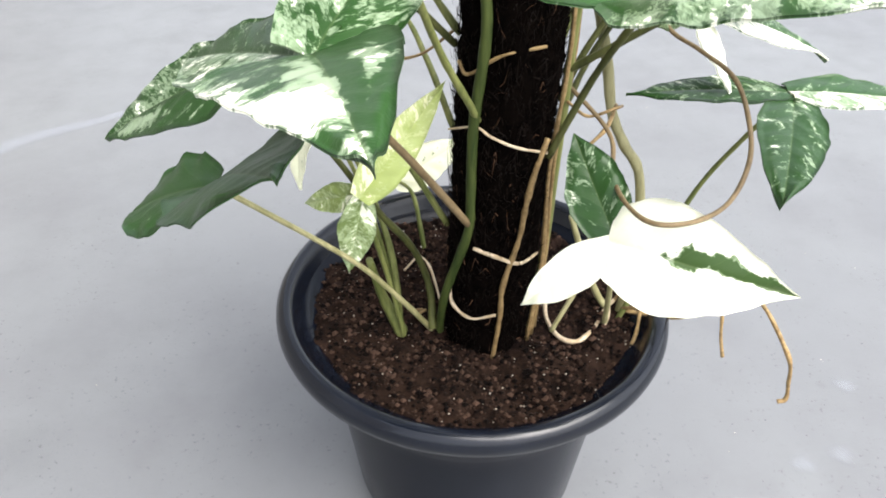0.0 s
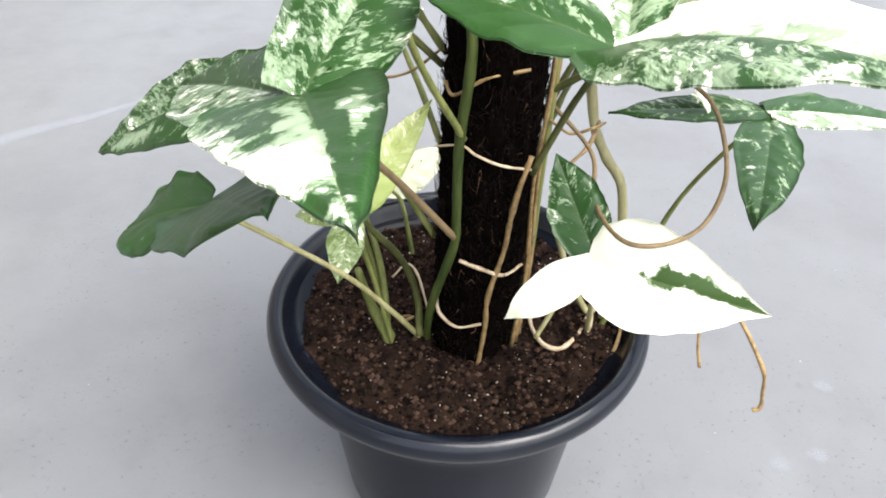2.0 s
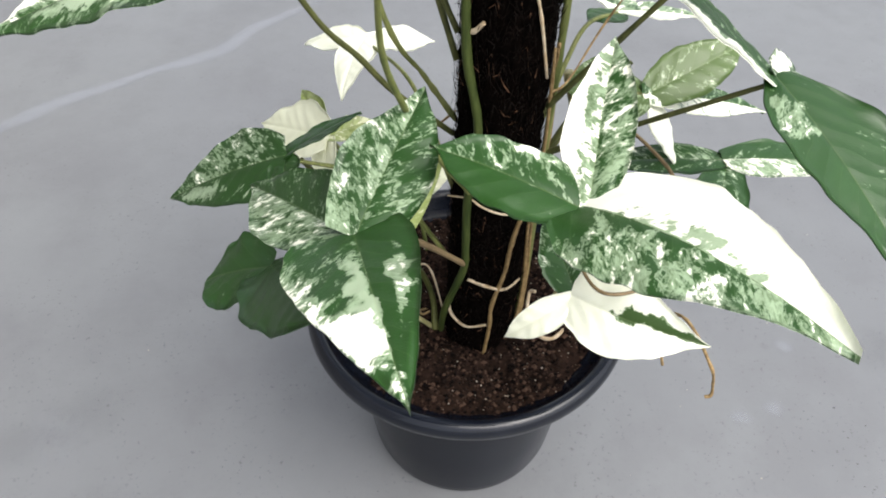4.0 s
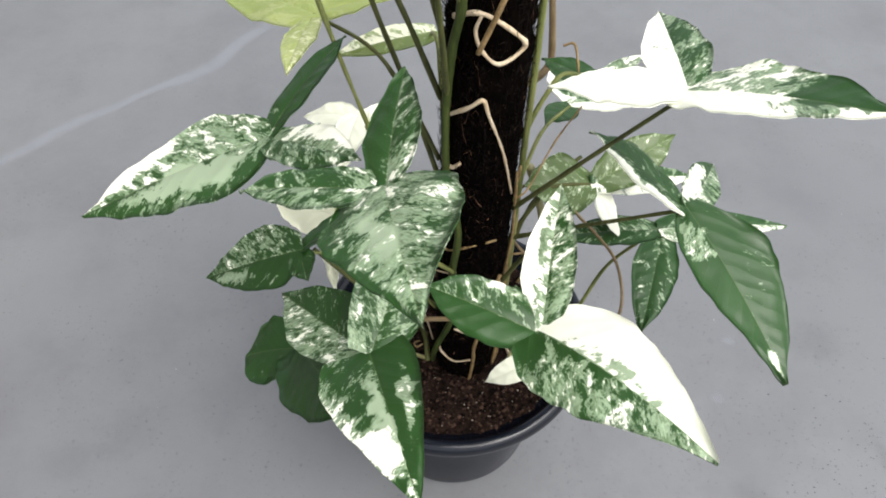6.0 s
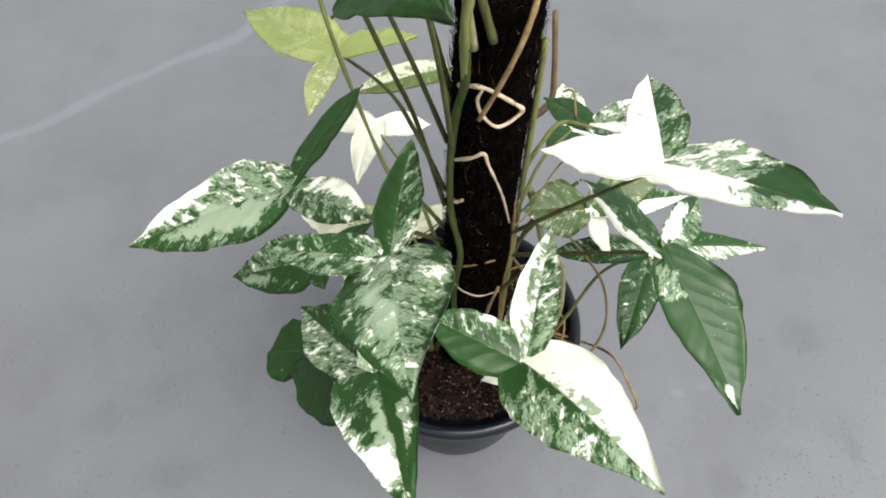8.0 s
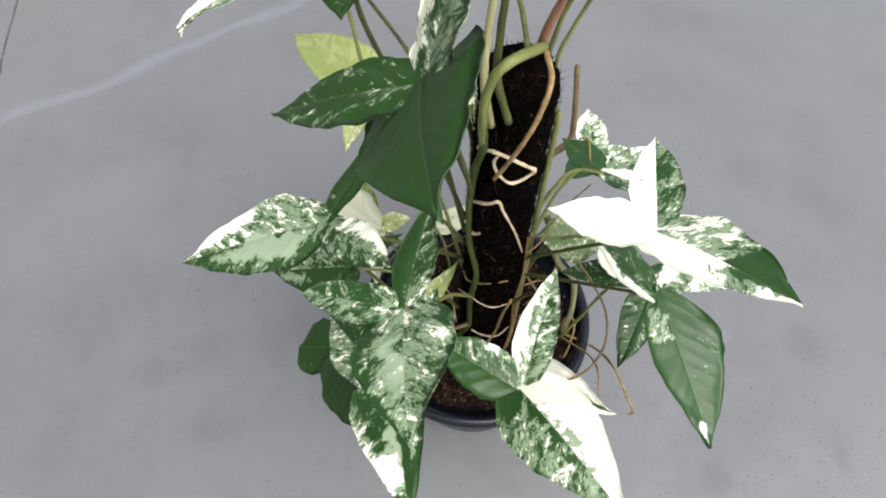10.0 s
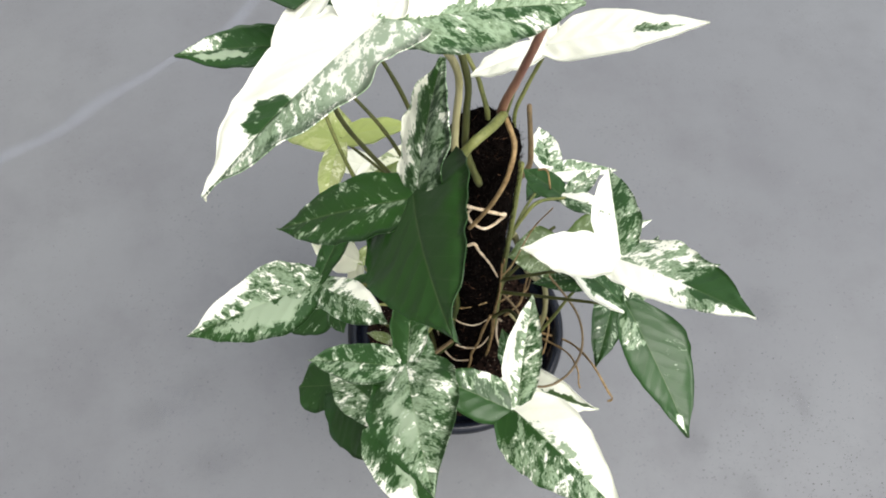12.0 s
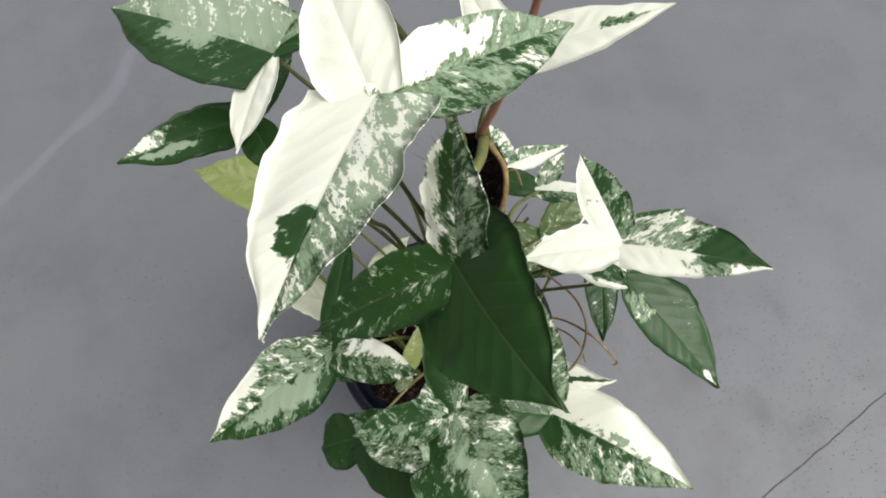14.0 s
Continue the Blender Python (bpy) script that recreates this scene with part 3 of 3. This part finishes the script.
leaf((-0.043, -0.177, 0.556), dict(tip=(-0.030, -0.264, 0.580), half=0.031, up=Vector((-0.27, 0.1, 0.96)), tints=(0.44, 0.33), greys=(0.05, 0.12), base=0.6, peak=0.28, arch=0.05, spots=[(0.5, -0.98, 0.6, 0.22, -0.22, -0.1), (0.5, 0.98, 0.6, 0.14, -0.22, -0.1), (0.45, -0.25, 0.22, 0.25, 0.0, 0.6)]),
     [dict(tip=(-0.032, -0.102, 0.563), half=0.015, tints=(0.1, 0.35)), dict(tip=(-0.110, -0.163, 0.545), half=0.015, tints=(0.4, 0.3), base=0.7)],
     root=on_pole(-125, 0.336), via=[(-0.007, -0.059, 0.345), (-0.021, -0.075, 0.377), (-0.032, -0.101, 0.416), (-0.046, -0.141, 0.484)], label="leaf finely marbled cream and green", petiole=PETIOLE, rise=0.012)
leaf((-0.060, -0.177, 0.421), dict(tip=(-0.034, -0.277, 0.442), half=0.029, skew=-0.12, up=Vector((-0.14, 0.03, 0.99)), tints=(0.03, 0.22), base=0.85, peak=0.22, taper=1.45, arch=0.04, fold=0.05, spots=[(0.45, 0.62, 0.22, 0.24, 0.5, 0.5), (0.68, -0.62, 0.14, 0.5, 1.1, 0), (0.93, 0, 0.08, 0.6, 0.4, 0), (0.42, -0.16, 0.26, 0.17, 0.0, 0.8), (0.4, -0.95, 0.3, 0.18, 0.4, 0.2)]),
     [dict(tip=(-0.030, -0.105, 0.447), half=0.022, up=Vector((-0.1, -0.45, 0.87)), tints=(0.36, 0.28), base=0.6), dict(tip=(-0.122, -0.106, 0.390), half=0.023, tints=(0.42, 0.22), base=0.6)],
     root=on_pole(-125, 0.270), via=[(-0.033, -0.096, 0.335), (-0.053, -0.139, 0.386)], label="large drooping leaf, dark green with cream patches", petiole=PETIOLE_BROWN, thick=0.0017)
leaf((0.036, -0.180, 0.439), dict(tip=(0.104, -0.268, 0.458), half=0.0325, up=Vector((-0.22, 0.03, 0.97)), tints=(1.05, 0.42), base=0.6, peak=0.27, arch=0.09, spots=[(0.45, 0.1, 0.35, 0.2, -0.5, 0.6), (0.05, -0.6, 0.1, 0.6, -0.4, 0)]),
     [dict(tip=(0.058, -0.092, 0.466), half=0.016, tints=(0.55, 0.45), spots=[(0.4, 0.85, 0.4, 0.3, 0.6, 0)]), dict(tip=(-0.028, -0.148, 0.448), half=0.020, tints=(0.0, 0.3), base=0.5, spots=[(0.42, -0.85, 0.1, 0.2, 0.7, 0)])],
     root=on_pole(-35, 0.312), via=[(0.049, -0.062, 0.362), (0.054, -0.104, 0.406), (0.046, -0.148, 0.426)], label="large leaf, half cream and half speckled green", petiole=PETIOLE_DARK)
leaf((0.114, -0.104, 0.542), dict(tip=(0.183, -0.167, 0.575), half=0.0265, up=Vector((-0.23, 0.25, 0.94)), tints=(0.52, 1.05), skew=0.15, base=0.75, spots=[(0.78, 0.35, 0.28, 0.7, -0.75, -0.3), (0.68, -0.55, 0.2, 0.6, -0.55, 0)]),
     [dict(tip=(0.120, -0.018, 0.534), half=0.018, tints=(0.9, 0.38)), dict(tip=(0.044, -0.083, 0.534), half=0.021, tints=(1.1, 1.1))],
     root=on_pole(-20, 0.394), label="cream leaf with a marbled green tip", petiole=PETIOLE_DARK, rise=0.0)
leaf((0.137, -0.100, 0.447), dict(tip=(0.177, -0.203, 0.408), half=0.0285, skew=0.2, up=Vector((0.1, -0.15, 0.98)), tints=(0.0, 0.03), base=0.25, peak=0.38, quilt=0.0005, nu=80, arch=0.04, spots=[(0.22, -0.45, 0.15, 0.4, 0.4, 0.1), (0.86, -0.25, 0.09, 0.4, 1.0, 0.6)]),
     [dict(tip=(0.194, -0.009, 0.394), half=0.015, tints=(0.1, 0.4), spots=[(0.3, 0.5, 0.3, 0.5, 1.0, 0)]), dict(tip=(0.080, -0.062, 0.482), half=0.019, tints=(0.25, 0.2), spots=[(0.4, 0.95, 0.6, 0.25, 1.0, 0)])],
     root=on_pole(-10, 0.354), label="large puckered dark green leaf with a cream fleck", petiole=PETIOLE_DARK, rise=0.0)
leaf((0.096, -0.006, 0.472), dict(tip=(0.141, -0.034, 0.479), half=0.012, tints=(0.9, 0.4)),
     [dict(tip=(0.131, 0.021, 0.474), half=0.010, tints=(0.5, 0.5)), dict(tip=(0.063, 0.029, 0.470), half=0.014, tints=(0.05, 0.1))], root=on_pole(0, 0.454), label="small leaf, cream with green marbling", petiole=PETIOLE)
leaf((0.102, 0.072, 0.391), dict(tip=(0.171, 0.076, 0.382), half=0.014, tints=(0.5, 1.0)),
     [dict(tip=(0.099, 0.135, 0.385), half=0.016, tints=(1.0, 0.6), spots=[(0.4, 0.3, 0.3, 0.4, -0.7, 0)]), dict(tip=(0.073, 0.035, 0.404), half=0.013, tints=(0.0, 0.0))], root=on_pole(20, 0.364), label="small cream leaf with green blotches", petiole=PETIOLE)
leaf((-0.095, 0.058, 0.492), dict(tip=(-0.176, 0.122, 0.479), half=0.026, tints=(0.12, 0.2), greys=(0.35, 0.35), yellow=0.85, base=0.6),
     [dict(tip=(-0.032, 0.056, 0.507), half=0.014, tints=(0.1, 0.1), yellow=0.9), dict(tip=(-0.107, -0.020, 0.502), half=0.012, tints=(0.5, 0.4), yellow=0.85)],
     root=on_pole(175, 0.434), label="young yellow-green leaf", petiole=PETIOLE_DARK)
leaf((-0.013, 0.053, 0.477), dict(tip=(-0.082, 0.018, 0.484), half=0.013, tints=(0.2, 0.7), yellow=0.35), [], root=on_pole(150, 0.454), label="narrow yellow-green marbled leaf", petiole=PETIOLE)
leaf((-0.080, 0.131, 0.335), dict(tip=(-0.095, 0.067, 0.323), half=0.016, tints=(1.15, 1.15), yellow=0.1, base=0.7, arch=0.08),
     [dict(tip=(-0.134, 0.161, 0.314), half=0.015, tints=(1.15, 1.15), yellow=0.1, arch=0.08), dict(tip=(-0.025, 0.136, 0.332), half=0.015, tints=(1.15, 1.15), yellow=0.1, arch=0.06)], root=on_pole(150, 0.304), label="all cream leaf behind the pole", petiole=PETIOLE)

# lower leaves
leaf((-0.102, 0.024, 0.322), dict(tip=(-0.162, 0.084, 0.289), half=0.022, tints=(1.1, 1.0), yellow=0.3),
     [dict(tip=(-0.069, 0.030, 0.332), half=0.010, tints=(0.5, 0.5), yellow=0.6), dict(tip=(-0.104, -0.018, 0.272), half=0.016, tints=(1.0, 1.0), yellow=0.35), dict(tip=(-0.126, 0.078, 0.325), half=0.012, tints=(0.3, 0.3), yellow=0.6)],
     root=(-0.045, -0.003, 0.150), label="pale yellow and cream leaf", petiole=PETIOLE)
leaf((-0.119, -0.043, 0.357), dict(tip=(-0.201, -0.028, 0.310), half=0.025, up=Vector((-0.1, -0.4, 0.9)), tints=(0.05, 0.35), base=0.5, arch=0.05, spots=[(0.7, 0.5, 0.25, 0.4, 0.1, 0.5)]),
     [dict(tip=(-0.072, -0.010, 0.367), half=0.012, tints=(0.0, 0.0)), dict(tip=(-0.112, -0.070, 0.356), half=0.012, tints=(0.1, 0.2))], root=on_pole(180, 0.254), label="green leaf with a marbled margin", petiole=PETIOLE)
leaf((-0.117, -0.116, 0.338), dict(tip=(-0.072, -0.198, 0.392), half=0.029, up=Vector((0.05, -0.45, 0.88)), tints=(-0.2, -0.2), base=0.5, peak=0.5, taper=3.0, arch=0.03, fold=0.0),
     [dict(tip=(-0.160, -0.108, 0.318), half=0.026, tints=(0, 0), taper=3.2, arch=0.06)],
     root=(-0.022, -0.023, 0.160), label="plain dark green rounded leaf", petiole=PETIOLE_CREAM, rise=0.012, normal=(0.0, -0.12, 0.97))
leaf((-0.061, -0.060, 0.297), dict(tip=(-0.019, -0.023, 0.342), half=0.0115, tints=(0.45, 0.3), yellow=0.75, base=0.5),
     [dict(tip=(-0.071, -0.069, 0.251), half=0.010, tints=(0.45, 0.45), yellow=0.25), dict(tip=(-0.097, -0.042, 0.278), half=0.008, tints=(0.4, 0.4), yellow=0.4)],
     root=(-0.046, -0.025, 0.152), via=[(-0.045, -0.033, 0.176), (-0.052, -0.034, 0.216), (-0.060, -0.050, 0.272)], label="small young yellow-green leaf", petiole=PETIOLE, normal=(0.2, -0.8, 0.5))
leaf((-0.053, 0.099, 0.205), dict(tip=(-0.001, 0.113, 0.233), half=0.016, tints=(0.8, 0.9), yellow=0.35), [], root=(-0.030, 0.057, 0.149), label="pale cream leaf low behind the pole", petiole=PETIOLE, normal=(0, -0.8, 0.6))
# yellow: warm cream, and shade from the leaves above put into the colour
leaf((0.059, -0.109, 0.302), dict(tip=(0.131, -0.145, 0.300), half=0.0255, tints=(1.1, 1.15), yellow=0.06, base=0.6, taper=1.6, arch=0.1, fold=0.12, spots=[(0.5, 0.14, 0.2, 0.2, -1.3, 0.0), (0.75, 0.2, 0.2, 0.24, -1.3, 0.0), (0.93, 0.3, 0.12, 0.5, -1.3, 0.0)]),
     [dict(tip=(0.041, -0.071, 0.338), half=0.015, tints=(0.15, 0.2)), dict(tip=(0.017, -0.110, 0.264), half=0.0105, tints=(1.1, 1.1), yellow=0.14, arch=0.12)],
     root=(0.089, -0.015, 0.154), label="large cream leaf with a green streak, low over the rim", petiole=PETIOLE_CREAM, rise=0.02)
leaf((0.166, -0.020, 0.335), dict(tip=(0.278, -0.007, 0.316), half=0.018, tints=(0.15, 0.6)),
     [dict(tip=(0.076, -0.022, 0.335), half=0.015, tints=(0.2, 0.3)), dict(tip=(0.130, -0.110, 0.324), half=0.018, tints=(0.22, 0.22), quilt=0.0015)],
     root=(0.091, -0.018, 0.154), via=[(0.113, -0.011, 0.212), (0.135, 0.001, 0.260), (0.152, -0.008, 0.302)], label="dark green arrow-shaped leaf flecked with cream", petiole=PETIOLE, rise=0.0)
leaf((0.107, -0.007, 0.377), dict(tip=(0.216, 0.048, 0.324), half=0.013, tints=(0.3, 0.8)),
     [dict(tip=(0.050, -0.019, 0.391), half=0.024, tints=(0.3, 0.22), yellow=0.14), dict(tip=(0.131, -0.028, 0.336), half=0.012, tints=(1.1, 1.1)), dict(tip=(0.175, 0.025, 0.395), half=0.018, tints=(0.22, 0.2), yellow=0.14)],
     root=on_pole(10, 0.334), label="yellow-green and cream marbled leaf", petiole=PETIOLE_DARK)


# stems and roots
def strand(name, points, r0, r1, material, label="", wobble=0.42):
    pb = bmesh.new()
    tube(pb, points, r0, r1, 8, 7, wobble)
    return part(name, pb, material, plant, label)


strand("stem", [(-0.022, -0.025, 0.160), on_pole(-150, 0.212, 0.007), on_pole(-126, 0.266, 0.004), on_pole(-125, 0.289, 0.004), on_pole(-127, 0.334, 0.004), on_pole(-120, 0.389, 0.004), on_pole(-142, 0.434, 0.004), on_pole(-147, 0.490, 0.005), on_pole(-140, 0.540, 0.005), on_pole(-128, 0.572, 0.006), (-0.002, -0.074, 0.605)], 0.0026, 0.0028, STEM, "dark green climbing stem", 0.14)
strand("stem", [(0.035, -0.023, 0.154), on_pole(-5, 0.234, 0.004), on_pole(-12, 0.334, 0.004), on_pole(-8, 0.434, 0.004), on_pole(-5, 0.518, 0.004), on_pole(0, 0.583, 0.004)], 0.0024, 0.0022, PETIOLE, "green climbing stem", 0.14)
for da, dr in ((-12, 0.003), (-24, 0.002), (2, 0.005)):
    strand("aerial_root", [on_pole(da - 4, 0.172, dr), on_pole(da + 4, 0.234, dr + 0.002), on_pole(da - 3, 0.304, dr), on_pole(da + 3, 0.364, dr + 0.002), on_pole(da, 0.434, dr)], 0.001332, 0.001014, ROOT)
strand("aerial_root", [on_pole(-41, 0.324), on_pole(-56, 0.306), on_pole(-63, 0.286), on_pole(-67, 0.264), on_pole(-81, 0.231), on_pole(-81, 0.203), (0.010, -0.051, 0.152)], 0.001628, 0.001404, ROOT)
strand("aerial_root", [on_pole(-120, 0.256), on_pole(-92, 0.253), on_pole(-63, 0.246), on_pole(-30, 0.245)], 0.001184, 0.000936, ROOT_PALE)
strand("aerial_root", [on_pole(-160, 0.324, 0.006), on_pole(-127, 0.332), on_pole(-109, 0.329), on_pole(-82, 0.324), on_pole(-39, 0.315)], 0.000666, 0.000702, ROOT_PALE)
strand("aerial_root", [on_pole(-155, 0.218), on_pole(-147, 0.205), on_pole(-117, 0.202), on_pole(-86, 0.208)], 0.001184, 0.001014, ROOT_PALE)
strand("aerial_root", [on_pole(-150, 0.489), on_pole(-116, 0.504), on_pole(-99, 0.511), on_pole(-90, 0.499), on_pole(-65, 0.465), on_pole(-38, 0.419)], 0.001554, 0.00078, ROOT_PALE)
strand("aerial_root", [on_pole(-160, 0.448), on_pole(-140, 0.447), on_pole(-125, 0.455)], 0.00148, 0.00117, ROOT_PALE)
strand("aerial_root", [on_pole(-145, 0.561), on_pole(-107, 0.569), on_pole(-65, 0.555), on_pole(-50, 0.544), on_pole(-82, 0.537), on_pole(-104, 0.545), on_pole(-114, 0.557), on_pole(-108, 0.568)], 0.001554, 0.001092, ROOT_PALE)
strand("stem", [on_pole(-128, 0.575, 0.006), (-0.003, -0.075, 0.606), (-0.002, -0.076, 0.630), (0.002, -0.076, 0.648), (0.009, -0.074, 0.657), (0.019, -0.064, 0.655), (0.030, -0.043, 0.640)], 0.0028, 0.0034, PETIOLE, "olive green stem arching over the pole top", 0.12)
strand("aerial_root", [(0.031, -0.046, 0.641), (0.035, -0.064, 0.635), (0.030, -0.077, 0.620), (0.023, -0.079, 0.597), (0.015, -0.076, 0.571), (0.007, -0.072, 0.547)], 0.0019, 0.0015, ROOT, "", 0.2)
strand("petiole", [on_pole(-120, 0.60, 0.006), (-0.003, -0.075, 0.640), (-0.003, -0.074, 0.672), (-0.001, -0.072, 0.714), (-0.012, -0.077, 0.745), (-0.034, -0.086, 0.768)], 0.0026, 0.0019, PETIOLE_CREAM, "ochre green petiole", 0.12)
strand("petiole", [on_pole(-100, 0.606, 0.004), (0.004, -0.069, 0.640), (0.004, -0.066, 0.673), (0.004, -0.060, 0.704), (-0.012, -0.035, 0.748), (-0.030, -0.012, 0.775)], 0.0026, 0.0018, PETIOLE_DARK, "", 0.12)
strand("petiole", [(0.022, -0.030, 0.618), (0.021, -0.028, 0.628), (0.018, -0.020, 0.638), (0.014, -0.012, 0.648), (-0.004, 0.020, 0.672)], 0.0019, 0.0015, PETIOLE, "", 0.12)
strand("petiole", [on_pole(0, 0.575, 0.003), (0.042, -0.018, 0.602), (0.049, -0.010, 0.623), (0.060, -0.004, 0.650), (0.058, -0.016, 0.672)], 0.0016, 0.0013, PETIOLE, "", 0.12)
strand("aerial_root", [on_pole(-160, 0.361), on_pole(-141, 0.358), on_pole(-105, 0.372), on_pole(-60, 0.376)], 0.001036, 0.00078, ROOT)
strand("petiole", [(0.029, -0.038, 0.636), (0.031, -0.042, 0.654), (0.037, -0.047, 0.682), (0.049, -0.054, 0.744), (0.069, -0.055, 0.868)], 0.003, 0.0022, PETIOLE_RED, "reddish petiole", 0.15)
strand("petiole", [(0.050, 0.022, 0.452), (0.062, 0.031, 0.450), (0.071, 0.038, 0.458), (0.071, 0.041, 0.480), (0.066, 0.047, 0.533)], 0.0034, 0.0022, PETIOLE_BROWN, "cut reddish brown petiole stub", 0.15)
strand("aerial_root", [(0.073, 0.012, 0.490), (0.080, 0.009, 0.492), (0.084, 0.003, 0.472)], 0.000962, 0.00078, ROOT)
# roots on and over the soil
strand("aerial_root", [(0.095, -0.007, 0.178), (0.088, -0.011, 0.172), (0.081, -0.024, 0.171), (0.067, -0.039, 0.171), (0.055, -0.035, 0.171), (0.049, -0.015, 0.171), (0.052, 0.005, 0.175), (0.056, 0.002, 0.180)], 0.001258, 0.00156, ROOT_PALE)
strand("aerial_root", [(0.095, -0.005, 0.174), (0.106, 0.004, 0.184), (0.112, -0.006, 0.182), (0.107, -0.028, 0.174), (0.100, -0.043, 0.167)], 0.001258, 0.001248, ROOT)
strand("aerial_root", [(0.092, -0.006, 0.176), (0.089, -0.021, 0.174), (0.083, -0.029, 0.171)], 0.000888, 0.000624, ROOT_PALE)
strand("aerial_root", [(-0.030, -0.015, 0.176), (-0.036, -0.017, 0.175), (-0.038, -0.010, 0.171), (-0.032, -0.006, 0.169)], 0.000962, 0.000936, ROOT)
strand("aerial_root", [(-0.020, -0.009, 0.174), (-0.028, 0.017, 0.186), (-0.036, 0.026, 0.188), (-0.046, 0.020, 0.181)], 0.000888, 0.00078, ROOT_PALE)
strand("aerial_root", [(0.050, -0.033, 0.174), (0.060, -0.027, 0.193), (0.068, -0.024, 0.215), (0.066, -0.033, 0.248)], 0.0018, 0.0014, PETIOLE_CREAM)
strand("petiole", [(0.090, -0.007, 0.172), (0.083, -0.005, 0.182), (0.070, -0.012, 0.214), (0.057, -0.016, 0.252)], 0.0026, 0.0018, PETIOLE_CREAM, "pale pinkish petiole", 0.15)
strand("aerial_root", [(0.099, -0.013, 0.174), (0.132, -0.033, 0.186), (0.141, -0.081, 0.249), (0.158, -0.109, 0.231), (0.167, -0.107, 0.204), (0.168, -0.108, 0.194), (0.164, -0.108, 0.192)], 0.001332, 0.001092, ROOT)
strand("aerial_root", [(0.097, -0.022, 0.184), (0.122, -0.055, 0.215), (0.125, -0.087, 0.250), (0.128, -0.096, 0.229), (0.131, -0.098, 0.217)], 0.00111, 0.000936, ROOT)
strand("aerial_root", [(0.042, -0.030, 0.345), (0.062, -0.055, 0.329), (0.059, -0.085, 0.323), (0.061, -0.110, 0.323), (0.069, -0.125, 0.324), (0.086, -0.125, 0.325), (0.103, -0.115, 0.328), (0.114, -0.100, 0.339), (0.116, -0.085, 0.351), (0.111, -0.070, 0.365), (0.100, -0.050, 0.370), (0.090, -0.035, 0.373), (0.081, -0.020, 0.381), (0.060, -0.012, 0.388), (0.040, -0.020, 0.380)], 0.0012, 0.0011, PETIOLE_BROWN, "thin olive brown root looping over the leaves", 0.12)
strand("stem", [(-0.046, -0.025, 0.148), (-0.047, -0.028, 0.171), (-0.057, -0.025, 0.195), (-0.064, -0.030, 0.230)], 0.0058, 0.002, PETIOLE, "young pale green stem", 0.15)
strand("petiole", [(-0.026, -0.033, 0.176), (-0.028, -0.018, 0.198), (-0.038, -0.018, 0.229), (-0.056, -0.039, 0.271), (-0.081, -0.044, 0.316), (-0.109, -0.036, 0.350)], 0.0026, 0.0015, PETIOLE_DARK, "dark green petiole", 0.15)
strand("petiole", [(-0.046, -0.023, 0.151), (-0.054, 0.004, 0.214), (-0.078, 0.025, 0.279), (-0.100, 0.026, 0.320)], 0.0024, 0.0014, PETIOLE)
strand("stem", [(0.059, 0.009, 0.383), (0.064, 0.008, 0.364), (0.071, 0.007, 0.338), (0.077, 0.005, 0.310), (0.087, 0.005, 0.289), (0.100, 0.005, 0.266), (0.104, -0.005, 0.212), (0.098, -0.008, 0.156)], 0.0034, 0.003, PETIOLE_CREAM, "ochre stem", 0.15)
strand("aerial_root", [on_pole(-20, 0.341, 0.006), (0.056, -0.029, 0.325), (0.070, -0.028, 0.329), (0.078, -0.011, 0.322)], 0.000962, 0.00078, ROOT)
strand("aerial_root", [(0.048, -0.043, 0.304), (0.055, -0.042, 0.314), (0.065, -0.035, 0.321), (0.076, -0.006, 0.320)], 0.001258, 0.00117, ROOT)
strand("petiole", [on_pole(0, 0.324, 0.003), (0.058, -0.005, 0.347), (0.077, 0.004, 0.373), (0.099, 0.012, 0.388)], 0.0017, 0.0014, PETIOLE_DARK)
strand("petiole", [on_pole(150, 0.364, 0.003), (-0.032, -0.012, 0.394), (-0.053, -0.025, 0.439), (-0.083, -0.005, 0.545), (-0.100, 0.025, 0.616)], 0.0019, 0.0014, PETIOLE)
strand("aerial_root", [(-0.012, -0.007, 0.365), (-0.032, -0.015, 0.353), (-0.049, -0.024, 0.356), (-0.054, -0.026, 0.373)], 0.000814, 0.000702, ROOT)
strand("aerial_root", [on_pole(-20, 0.404, 0.003), on_pole(0, 0.406, 0.012), (0.071, -0.009, 0.423), (0.088, -0.003, 0.450)], 0.000666, 0.000624, ROOT)
